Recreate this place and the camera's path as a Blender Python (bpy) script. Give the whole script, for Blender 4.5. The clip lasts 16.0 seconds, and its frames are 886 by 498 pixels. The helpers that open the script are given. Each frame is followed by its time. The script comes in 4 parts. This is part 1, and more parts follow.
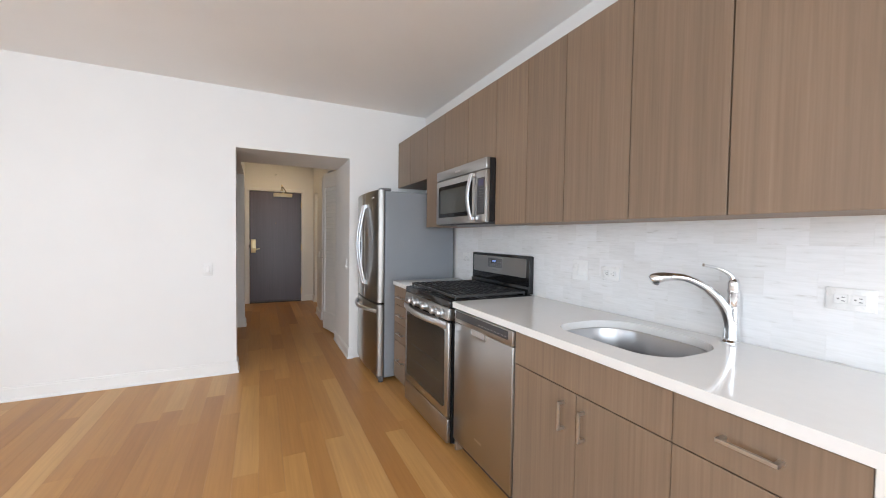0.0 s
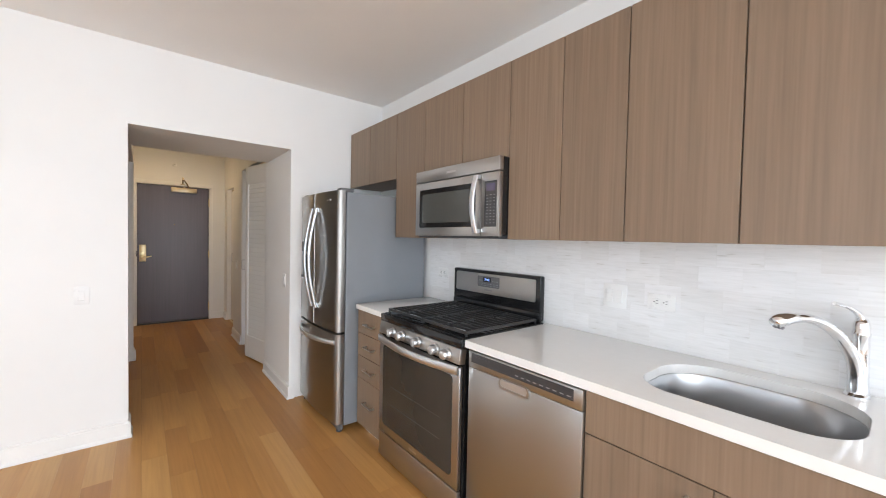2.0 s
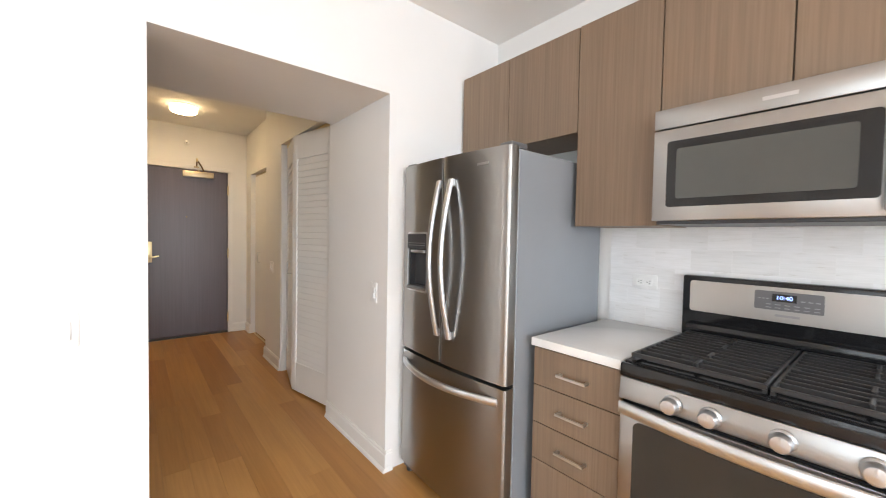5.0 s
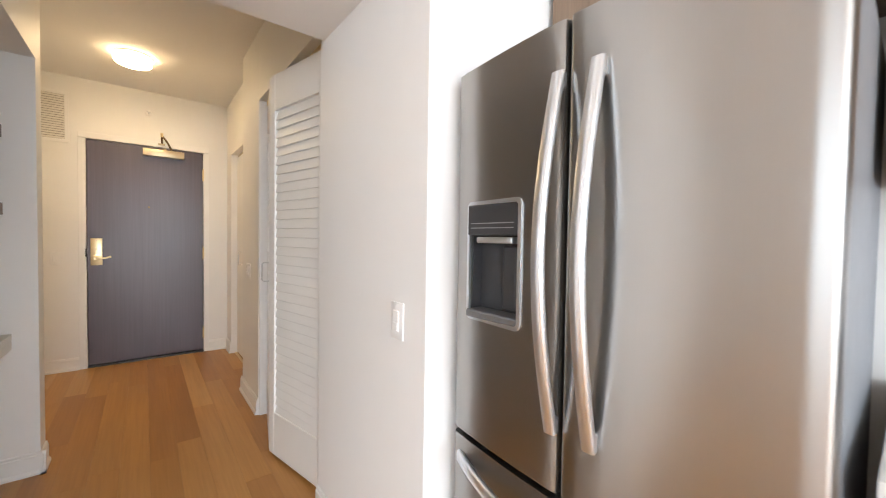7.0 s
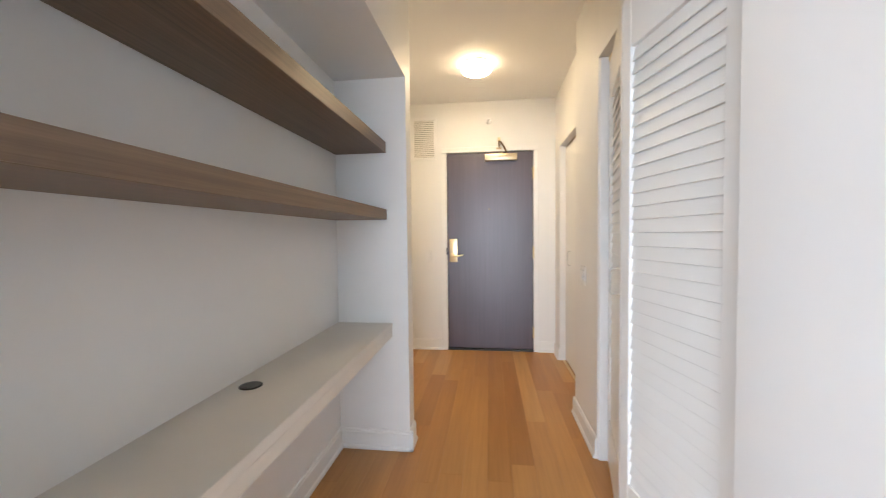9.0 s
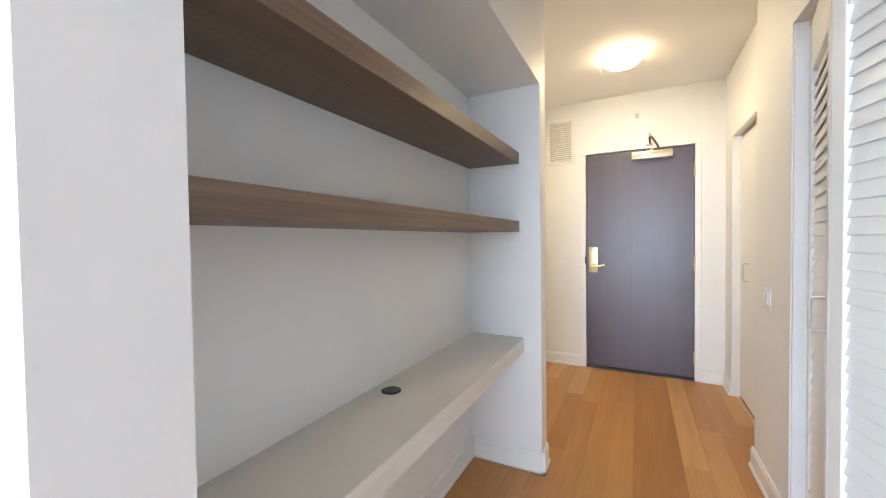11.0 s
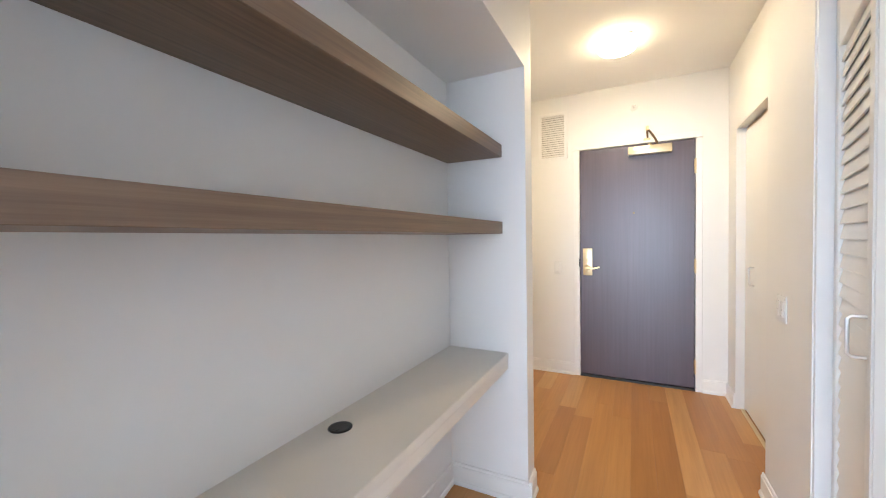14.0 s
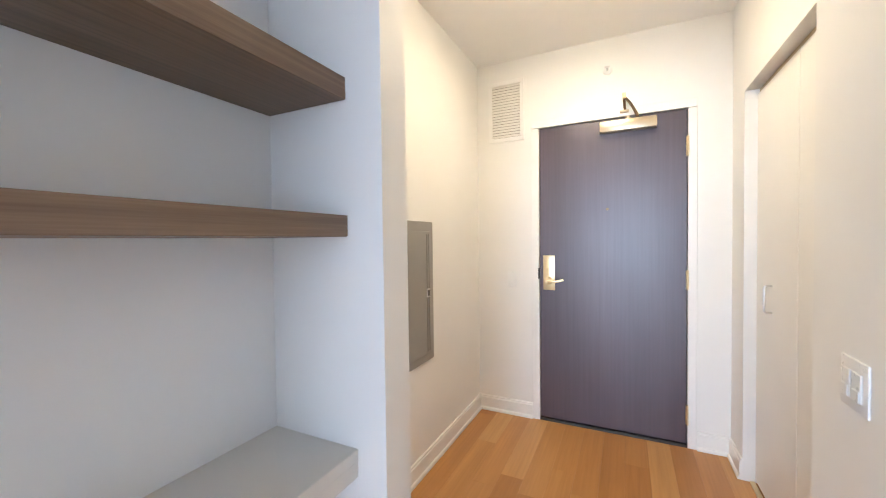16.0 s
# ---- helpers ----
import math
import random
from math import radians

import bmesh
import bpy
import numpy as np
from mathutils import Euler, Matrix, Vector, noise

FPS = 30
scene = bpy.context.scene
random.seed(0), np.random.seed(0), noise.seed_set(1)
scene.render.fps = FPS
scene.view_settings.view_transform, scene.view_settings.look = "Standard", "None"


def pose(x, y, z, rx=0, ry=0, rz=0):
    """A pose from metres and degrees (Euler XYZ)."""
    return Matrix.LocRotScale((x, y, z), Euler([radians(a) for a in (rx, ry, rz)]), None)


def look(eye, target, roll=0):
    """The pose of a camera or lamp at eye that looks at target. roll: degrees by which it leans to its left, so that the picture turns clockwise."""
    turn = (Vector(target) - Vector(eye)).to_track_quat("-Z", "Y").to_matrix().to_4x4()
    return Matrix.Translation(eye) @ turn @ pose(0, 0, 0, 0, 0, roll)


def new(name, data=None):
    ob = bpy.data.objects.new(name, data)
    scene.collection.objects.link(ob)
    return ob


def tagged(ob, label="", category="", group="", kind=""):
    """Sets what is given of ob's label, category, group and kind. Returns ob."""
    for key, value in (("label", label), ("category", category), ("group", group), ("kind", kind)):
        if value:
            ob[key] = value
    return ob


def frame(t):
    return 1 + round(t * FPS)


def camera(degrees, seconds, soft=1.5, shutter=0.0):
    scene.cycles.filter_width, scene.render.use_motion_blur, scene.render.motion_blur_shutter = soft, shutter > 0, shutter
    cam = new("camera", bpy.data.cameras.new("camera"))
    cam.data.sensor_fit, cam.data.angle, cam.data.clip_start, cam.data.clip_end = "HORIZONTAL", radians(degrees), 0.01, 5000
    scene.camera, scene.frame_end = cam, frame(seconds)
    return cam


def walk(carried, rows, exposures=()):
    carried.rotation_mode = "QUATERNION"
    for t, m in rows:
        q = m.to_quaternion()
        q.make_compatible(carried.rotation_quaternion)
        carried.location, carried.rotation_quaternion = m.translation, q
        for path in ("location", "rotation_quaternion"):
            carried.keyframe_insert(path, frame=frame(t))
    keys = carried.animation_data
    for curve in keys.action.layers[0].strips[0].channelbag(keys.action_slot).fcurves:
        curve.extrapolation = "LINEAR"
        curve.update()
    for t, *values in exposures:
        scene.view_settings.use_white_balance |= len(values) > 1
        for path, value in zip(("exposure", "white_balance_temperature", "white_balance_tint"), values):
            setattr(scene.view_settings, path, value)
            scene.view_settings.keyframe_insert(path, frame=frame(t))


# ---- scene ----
cam = camera(99.3, 16.0, soft=1.05, shutter=0.25)
PATH = [
    (0, (0.217, -0.158, 1.317), (1.087, 1.641, 1.251), 0.8),
    (0.5, (0.128, -0.015, 1.355), (1.008, 1.779, 1.287), 0.8),
    (1, (0.11, 0.14, 1.343), (1.03, 1.915, 1.277), 0.9),
    (1.5, (0.094, 0.346, 1.39), (1.236, 1.986, 1.334), 1.2),
    (2, (0.078, 0.566, 1.396), (1.327, 2.126, 1.342), 1.2),
    (2.5, (-0.025, 0.827, 1.404), (1.248, 2.368, 1.351), 1.2),
    (3, (-0.069, 1.063, 1.372), (1.204, 2.605, 1.326), 1.2),
    (3.5, (-0.08, 1.323, 1.384), (1.189, 2.868, 1.332), 1.2),
    (4, (-0.091, 1.563, 1.37), (1.177, 3.109, 1.32), 1.2),
    (4.5, (-0.067, 1.829, 1.355), (1.198, 3.377, 1.301), 1.1),
    (4.7, (-0.059, 1.915, 1.349), (1.209, 3.461, 1.285), 1.1),
    (7, (0.436, 3.005, 1.262), (1.68, 4.571, 1.207), 0.9),
    (7.5, (0.525, 3.229, 1.26), (1.573, 4.931, 1.199), 0.6),
    (8, (0.511, 3.463, 1.242), (1.216, 5.334, 1.162), 0.4),
    (8.5, (0.464, 3.625, 1.24), (0.714, 5.608, 1.16), -0.2),
    (9, (0.471, 3.714, 1.251), (0.227, 5.698, 1.18), -0.6),
    (9.5, (0.504, 3.748, 1.257), (-0.153, 5.636, 1.197), -1.0),
    (10, (0.496, 3.745, 1.236), (-0.353, 5.555, 1.185), -0.9),
    (12.5, (0.434, 3.746, 1.431), (-0.502, 5.513, 1.384), -0.7),
    (13, (0.413, 3.734, 1.427), (-0.514, 5.505, 1.378), -0.7),
    (13.5, (0.409, 3.786, 1.363), (-0.504, 5.565, 1.312), -0.7),
    (14, (0.473, 4.01, 1.324), (-0.431, 5.794, 1.271), -0.9),
    (14.5, (0.53, 4.263, 1.317), (-0.366, 6.05, 1.262), -1.0),
    (15, (0.537, 4.541, 1.32), (-0.35, 6.333, 1.265), -0.9),
    (15.5, (0.551, 4.768, 1.316), (-0.331, 6.562, 1.265), -0.8),
    (16, (0.59, 4.995, 1.333), (-0.286, 6.793, 1.286), -0.7),
]
EXPOSURES = [(0.0, -0.70, 6100, 9), (2.5, -0.38, 6250, 9), (4.7, -0.06, 6400, 9), (7.0, 0.38, 6200, 9), (8.0, 0.47, 5950, 8), (9.0, 0.8, 5600, 7), (10.0, 0.95, 5250, 5), (12.5, 1.06, 5400, 6), (14.0, 1.14, 5250, 7), (15.0, 1.15, 5000, 6), (16.0, 1.13, 5050, 7)]
walk(cam, [(t, look(eye, target, roll)) for t, eye, target, roll in PATH], EXPOSURES)
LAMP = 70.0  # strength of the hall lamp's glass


# ---- light ----
world = bpy.data.worlds.new("sky")
scene.world = world
world.use_nodes = True
wn = world.node_tree
sky = wn.nodes.new("ShaderNodeTexSky")
sky.sky_type = "NISHITA"
sky.sun_disc = False
sky.sun_elevation, sky.sun_rotation = radians(48), radians(20)
wn.links.new(sky.outputs[0], wn.nodes["Background"].inputs[0])
wn.nodes["Background"].inputs[1].default_value = 0.12

sun = new("sun", bpy.data.lights.new("sun", "SUN"))
sun.data.energy, sun.data.angle, sun.data.color = 3.0, radians(0.5), (1.0, 0.95, 0.88)
sun.matrix_world = look((0, 6, 9), (1.8, 0, 0))


def window_lamp(name, x, y, z, wide, high, target, watts, tint):
    """Daylight that enters through a window's opening."""
    lamp = new(name, bpy.data.lights.new(name, "AREA"))
    lamp.data.shape, lamp.data.size, lamp.data.size_y = "RECTANGLE", wide, high
    lamp.data.energy, lamp.data.color = watts, tint
    lamp.matrix_world = look((x, y, z), target)
    return lamp


window_lamp("daylight_south", -0.53, -3.16, 1.5, 4.6, 2.1, (-0.53, 0, 0.55), 262, (0.90, 0.95, 1.0))
window_lamp("daylight_west", -3.06, -0.3, 1.5, 4.6, 2.1, (0, -0.3, 0.75), 100, (0.90, 0.95, 1.0))

# ---- materials ----


class Nodes:
    """Short hand for building a material's node tree."""

    def __init__(self, name):
        self.m = bpy.data.materials.new(name)
        self.m.use_nodes = True
        self.t = self.m.node_tree
        self.b = self.t.nodes["Principled BSDF"]

    def add(self, kind, **values):
        n = self.t.nodes.new("ShaderNode" + kind)
        for k, v in values.items():
            n.inputs[k.replace("_", " ")].default_value = v
        return n

    def link(self, a, b):
        self.t.links.new(a, b)

    def coords(self, scale, shift=True):
        c = self.add("TexCoord")
        mp = self.add("Mapping", Scale=scale)
        self.link(c.outputs["Object"], mp.inputs["Vector"])
        if shift:
            oi = self.add("ObjectInfo")
            mul = self.add("Math")
            mul.operation = "MULTIPLY"
            mul.inputs[1].default_value = 37.0
            self.link(oi.outputs["Random"], mul.inputs[0])
            self.link(mul.outputs[0], mp.inputs["Location"])
        return mp.outputs["Vector"]

    def noise(self, vec, scale, detail=4.0, rough=0.55):
        n = self.add("TexNoise", Scale=scale, Detail=detail, Roughness=rough)
        self.link(vec, n.inputs["Vector"])
        return n.outputs["Fac"]

    def ramp(self, fac, *stops):
        r = self.add("ValToRGB")
        e = r.color_ramp.elements
        while len(e) < len(stops):
            e.new(0.5)
        for el, (p, c) in zip(e, stops):
            el.position, el.color = p, (*c, 1.0)
        self.link(fac, r.inputs["Fac"])
        return r.outputs["Color"]

    def mix(self, a, b, fac, how="MIX"):
        n = self.add("MixRGB")
        n.blend_type = how
        for k, v in (("Color1", a), ("Color2", b), ("Fac", fac)):
            if hasattr(v, "node"):
                self.link(v, n.inputs[k])
            else:
                n.inputs[k].default_value = (*v, 1.0) if isinstance(v, tuple) else v
        return n.outputs[0]

    def span(self, fac, lo, hi):
        n = self.add("MapRange")
        n.inputs["To Min"].default_value, n.inputs["To Max"].default_value = lo, hi
        self.link(fac, n.inputs["Value"])
        return n.outputs[0]

    def bump(self, fac, strength, distance=0.001):
        n = self.add("Bump", Strength=strength, Distance=distance)
        self.link(fac, n.inputs["Height"])
        self.link(n.outputs[0], self.b.inputs["Normal"])

    def set(self, **values):
        for k, v in values.items():
            k = k.replace("_", " ")
            if hasattr(v, "node"):
                self.link(v, self.b.inputs[k])
            else:
                self.b.inputs[k].default_value = (*v, 1.0) if isinstance(v, tuple) else v
        return self


def plain(name, col, rough=0.5, metal=0.0, var=0.06, scale=6.0, bump=0.0, fine=220.0, spec=0.5):
    """A surface with soft blotches and a fine grain."""
    n = Nodes(name)
    v = n.coords((1, 1, 1))
    a = n.noise(v, scale)
    lo = tuple(c * (1 - var) for c in col)
    hi = tuple(min(1.0, c * (1 + var)) for c in col)
    n.set(Base_Color=n.ramp(a, (0.3, lo), (0.7, hi)), Metallic=metal, Specular_IOR_Level=spec)
    b = n.noise(v, fine, 2.0)
    n.set(Roughness=n.span(n.noise(v, scale * 3), rough * 0.88, min(1.0, rough * 1.12)))
    if bump:
        n.bump(b, bump, 0.0006)
    return n.m


def veneer(name, dark, mid, light, axis, rough=0.42):
    """Straight-grained wood veneer; axis is the way the grain runs."""
    n = Nodes(name)
    fine = [85.0, 85.0, 85.0]
    fine[axis] = 1.6
    wide = [16.0, 16.0, 16.0]
    wide[axis] = 0.45
    vf, vw = n.coords(tuple(fine)), n.coords(tuple(wide))
    g = n.noise(vf, 1.0, 5.0, 0.65)
    w = n.noise(vw, 1.0, 3.0)
    col = n.ramp(g, (0.30, dark), (0.50, mid), (0.72, light))
    col = n.mix(col, n.ramp(w, (0.3, (0.88, 0.87, 0.86)), (0.7, (1.08, 1.07, 1.06))), 0.75, "MULTIPLY")
    oi = n.add("ObjectInfo")
    col = n.mix(col, n.ramp(oi.outputs["Random"], (0.0, (0.93, 0.93, 0.93)), (1.0, (1.05, 1.04, 1.03))), 1.0, "MULTIPLY")
    n.set(Base_Color=col, Roughness=n.span(g, rough - 0.06, rough + 0.1), Specular_IOR_Level=0.4)
    n.bump(g, 0.25, 0.0004)
    return n.m


def floor_wood(name, island):
    """Oiled hardwood boards that differ from one another."""
    n = Nodes(name)
    if island:
        r = n.add("NewGeometry").outputs["Random Per Island"]
    else:
        r = n.add("ObjectInfo").outputs["Random"]
    mul = n.add("Math")
    mul.operation = "MULTIPLY"
    mul.inputs[1].default_value = 53.0
    n.link(r, mul.inputs[0])

    def vec(scale):
        c = n.add("TexCoord")
        mp = n.add("Mapping", Scale=scale)
        n.link(c.outputs["Object"], mp.inputs["Vector"])
        n.link(mul.outputs[0], mp.inputs["Location"])
        return mp.outputs["Vector"]

    base = n.ramp(r, (0.0, FLOOR_A), (0.3, FLOOR_B), (0.75, FLOOR_C), (1.0, FLOOR_D))
    g = n.noise(vec((70, 2.2, 70)), 1.0, 6.0, 0.6)
    w = n.noise(vec((9, 0.8, 9)), 1.0, 3.0, 0.5)
    col = n.mix(base, n.ramp(g, (0.28, (0.88, 0.85, 0.82)), (0.62, (1.04, 1.04, 1.04))), 0.8, "MULTIPLY")
    col = n.mix(col, n.ramp(w, (0.3, (0.88, 0.86, 0.83)), (0.7, (1.08, 1.08, 1.07))), 0.8, "MULTIPLY")
    n.set(Base_Color=col, Roughness=n.span(w, 0.30, 0.42), Specular_IOR_Level=0.45)
    n.bump(g, 0.16, 0.0004)
    return n.m


def brushed(name, col, rough, axis, aniso=0.6, streak=0.10, upright=False):
    """Brushed metal; axis is the way the brushing runs."""
    n = Nodes(name)
    sc = [900.0, 900.0, 900.0]
    sc[axis] = 6.0
    g = n.noise(n.coords(tuple(sc)), 1.0, 3.0, 0.6)
    b = n.noise(n.coords((3, 3, 3)), 1.0, 3.0)
    lo = tuple(c * (1 - streak) for c in col)
    n.set(Base_Color=n.mix(lo, col, g), Metallic=1.0, Anisotropic=aniso)
    n.set(Roughness=n.mix(n.span(g, rough * 0.93, rough * 1.07), n.span(b, rough * 0.88, rough * 1.12), 0.5))
    if upright:  # the sheen is drawn out up and down
        tangent = n.add("Tangent")
        tangent.direction_type, tangent.axis = "RADIAL", "Z"
        n.link(tangent.outputs[0], n.b.inputs["Tangent"])
        n.set(Anisotropic_Rotation=0.25)
    return n.m


def marble_tile(name):
    """Honed white marble with fine streaks along the tile."""
    n = Nodes(name)
    a = n.noise(n.coords((3, 11, 88)), 1.0, 4.0, 0.55)
    b = n.noise(n.coords((5, 5, 150)), 1.0, 4.0, 0.6)
    c = n.noise(n.coords((2, 1.5, 8)), 1.0, 3.0)
    oi = n.add("ObjectInfo")
    col = n.ramp(a, (0.25, (0.66, 0.645, 0.62)), (0.37, (0.82, 0.82, 0.815)), (0.60, (0.86, 0.86, 0.86)))
    col = n.mix(col, n.ramp(b, (0.3, (0.90, 0.90, 0.89)), (0.55, (1, 1, 1))), 0.4, "MULTIPLY")
    col = n.mix(col, n.ramp(c, (0.3, (0.93, 0.93, 0.93)), (0.7, (1, 1, 1))), 1.0, "MULTIPLY")
    col = n.mix(col, n.ramp(oi.outputs["Random"], (0.0, (0.955, 0.95, 0.945)), (0.5, (0.985, 0.985, 0.985)), (1.0, (1.02, 1.02, 1.03))), 1.0, "MULTIPLY")
    n.set(Base_Color=col, Roughness=n.span(a, 0.25, 0.36))
    n.bump(b, 0.12, 0.0004)
    return n.m


def glow(name, col, strength):
    n = Nodes(name)
    n.set(Base_Color=(0.9, 0.88, 0.84), Emission_Color=col, Emission_Strength=strength, Roughness=0.3)
    return n.m


def glass(name, col=(1, 1, 1), rough=0.0):
    n = Nodes(name)
    n.set(Base_Color=col, Roughness=rough, Transmission_Weight=1.0, IOR=1.45)
    return n.m


FLOOR_A, FLOOR_B, FLOOR_C, FLOOR_D = (0.412, 0.198, 0.058), (0.465, 0.234, 0.070), (0.515, 0.272, 0.085), (0.595, 0.352, 0.134)
M_WALL = plain("wall_paint", (0.83, 0.825, 0.81), 0.55, var=0.015, scale=1.7, bump=0.12, fine=160)
M_CEIL = plain("ceiling_paint", (0.90, 0.895, 0.885), 0.75, var=0.015, scale=1.5, bump=0.15, fine=120)
M_TRIM = plain("trim_paint", (0.85, 0.845, 0.83), 0.32, var=0.02, scale=4, bump=0.05)
M_DOORPAINT = plain("door_paint", (0.84, 0.83, 0.80), 0.3, var=0.015, scale=3, bump=0.05)
M_CAB = veneer("cabinet_veneer", (0.202, 0.142, 0.097), (0.238, 0.169, 0.115), (0.272, 0.196, 0.137), 2)
M_CABH = veneer("shelf_veneer", (0.142, 0.098, 0.066), (0.192, 0.135, 0.091), (0.242, 0.174, 0.120), 1)
# near-black brown that paints the shade inside the cabinet seams
M_SEAMSHADE = plain("cabinet_shadow_gap", (0.05, 0.038, 0.03), 0.7)
M_DESK = plain("desk_laminate", (0.71, 0.68, 0.62), 0.38, var=0.02, scale=5, bump=0.04)
M_QUARTZ = plain("white_quartz", (0.84, 0.84, 0.83), 0.10, var=0.012, scale=25, fine=400)
M_TILE = marble_tile("marble_tile")
M_GROUT = plain("grout", (0.82, 0.815, 0.80), 0.7)
M_FLOOR = floor_wood("floor_board", False)
M_FLOORJ = floor_wood("floor_board_far", True)
M_SUB = plain("subfloor", (0.06, 0.035, 0.02), 0.9)
M_STEEL = brushed("stainless_steel", (0.46, 0.452, 0.44), 0.31, 1, 0.0, 0.05)
M_STEELV = brushed("stainless_steel_fridge", (0.37, 0.36, 0.345), 0.30, 2, 0.8, 0.05, True)
M_STEELM = brushed("stainless_steel_matt", (0.47, 0.465, 0.455), 0.32, 2, 0.0, 0.04)
M_STEELSOFT = brushed("satin_handle_metal", (0.76, 0.785, 0.82), 0.36, 2, 0.0)
M_SINK = brushed("sink_steel", (0.48, 0.48, 0.485), 0.29, 2, 0.0, 0.04)
M_CHROME = plain("chrome", (0.80, 0.80, 0.81), 0.06, 1.0, var=0.01)
M_NICKEL = plain("satin_nickel", (0.66, 0.655, 0.65), 0.34, 1.0, var=0.03)
M_BRASS = plain("polished_brass", (0.86, 0.73, 0.46), 0.34, 1.0, var=0.05)
M_BRONZE = plain("dull_bronze", (0.58, 0.49, 0.34), 0.36, 0.85, var=0.05)
M_CLOSER = plain("dark_bronze", (0.20, 0.13, 0.07), 0.4, 0.7, var=0.08)
M_FRSIDE = plain("grey_enamel", (0.23, 0.245, 0.265), 0.42, var=0.02, bump=0.1, fine=300)
M_GREYPL = plain("grey_plastic", (0.13, 0.13, 0.135), 0.4, var=0.03)
M_DARKPL = plain("dark_plastic", (0.045, 0.045, 0.048), 0.35, var=0.05)
M_BLACK = plain("black_enamel", (0.012, 0.012, 0.013), 0.14, var=0.05)
M_IRON = plain("cast_iron", (0.034, 0.034, 0.036), 0.36, var=0.15, bump=0.3, fine=400, spec=0.5)
M_OVENGLASS = plain("oven_glass", (0.036, 0.036, 0.033), 0.09, var=0.08, spec=0.6)
M_MWGLASS = plain("microwave_glass", (0.085, 0.088, 0.082), 0.14, var=0.05)
M_WHITEPL = plain("white_plastic", (0.84, 0.84, 0.83), 0.28, var=0.01)
M_SLOT = plain("dark_slot", (0.08, 0.08, 0.08), 0.5)
M_PRINT = plain("pale_print", (0.30, 0.30, 0.31), 0.5)
M_PANEL = plain("grey_panel_paint", (0.30, 0.29, 0.27), 0.4, var=0.03, bump=0.08)
M_VENT = plain("vent_enamel", (0.78, 0.76, 0.72), 0.4, var=0.02)
M_VENTSHADE = plain("vent_shadow", (0.26, 0.24, 0.21), 0.8)
M_LAMP = glow("lamp_glass", (1.0, 0.69, 0.355), LAMP)
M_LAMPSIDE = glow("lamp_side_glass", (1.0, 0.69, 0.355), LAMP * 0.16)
M_LED = glow("blue_digit", (0.10, 0.30, 1.0), 2.2)
M_GLASS = glass("window_glass")
M_ENTRY = Nodes("stained_door")
# Dark brown stain; the bluish sheen of reflected sky is tinted into its colour.
_g = M_ENTRY.noise(M_ENTRY.coords((60, 60, 1.5)), 1.0, 5.0, 0.6)
_w = M_ENTRY.noise(M_ENTRY.coords((7, 7, 0.5)), 1.0, 3.0)
_c = M_ENTRY.mix(M_ENTRY.ramp(_g, (0.3, (0.066, 0.047, 0.064)), (0.7, (0.081, 0.059, 0.080))),
                 M_ENTRY.ramp(_w, (0.3, (0.85, 0.85, 0.85)), (0.7, (1.12, 1.1, 1.1))), 0.8, "MULTIPLY")
M_ENTRY.set(Base_Color=_c, Roughness=M_ENTRY.span(_g, 0.33, 0.41), Specular_IOR_Level=0.8)
M_ENTRY.bump(_g, 0.10, 0.0004)
M_ENTRY = M_ENTRY.m

# ---- mesh helpers ----


def box(x0, x1, y0, y1, z0, z1, bev=0.0, seg=1):
    bm = bmesh.new()
    bmesh.ops.create_cube(bm, size=1.0)
    for v in bm.verts:
        v.co = Vector((x0 + (v.co.x + 0.5) * (x1 - x0), y0 + (v.co.y + 0.5) * (y1 - y0), z0 + (v.co.z + 0.5) * (z1 - z0)))
    if bev:
        bmesh.ops.bevel(bm, geom=bm.edges[:], offset=bev, segments=seg, affect="EDGES", profile=0.5)
    return bm


def join(*bms):
    out = bmesh.new()
    for b in bms:
        me = bpy.data.meshes.new("tmp")
        b.to_mesh(me)
        b.free()
        out.from_mesh(me)
        bpy.data.meshes.remove(me)
    return out


def moved(bm, m):
    bm.transform(m)
    return bm


def rod(p, q, r, r2=None, n=16, bev=0.0):
    """A round bar from p to q."""
    p, q = Vector(p), Vector(q)
    bm = bmesh.new()
    bmesh.ops.create_cone(bm, cap_ends=True, segments=n, radius1=r, radius2=r if r2 is None else r2, depth=(q - p).length)
    if bev:
        rim = [e for e in bm.edges if abs(e.verts[0].co.z - e.verts[1].co.z) < 1e-6]
        bmesh.ops.bevel(bm, geom=rim, offset=bev, segments=2, affect="EDGES", profile=0.5)
    bm.transform(Matrix.Translation((p + q) / 2) @ (q - p).to_track_quat("Z", "Y").to_matrix().to_4x4())
    return bm


def smooth_line(pts, n):
    """Catmull-Rom points through pts."""
    P = [Vector(p) for p in pts]
    P = [P[0] * 2 - P[1]] + P + [P[-1] * 2 - P[-2]]
    out = []
    for i in range(1, len(P) - 2):
        for k in range(n):
            t = k / n
            a, b, c, d = P[i - 1], P[i], P[i + 1], P[i + 2]
            out.append(0.5 * (2 * b + (c - a) * t + (2 * a - 5 * b + 4 * c - d) * t * t + (3 * b - a - 3 * c + d) * t ** 3))
    return out + [P[-2].copy()]


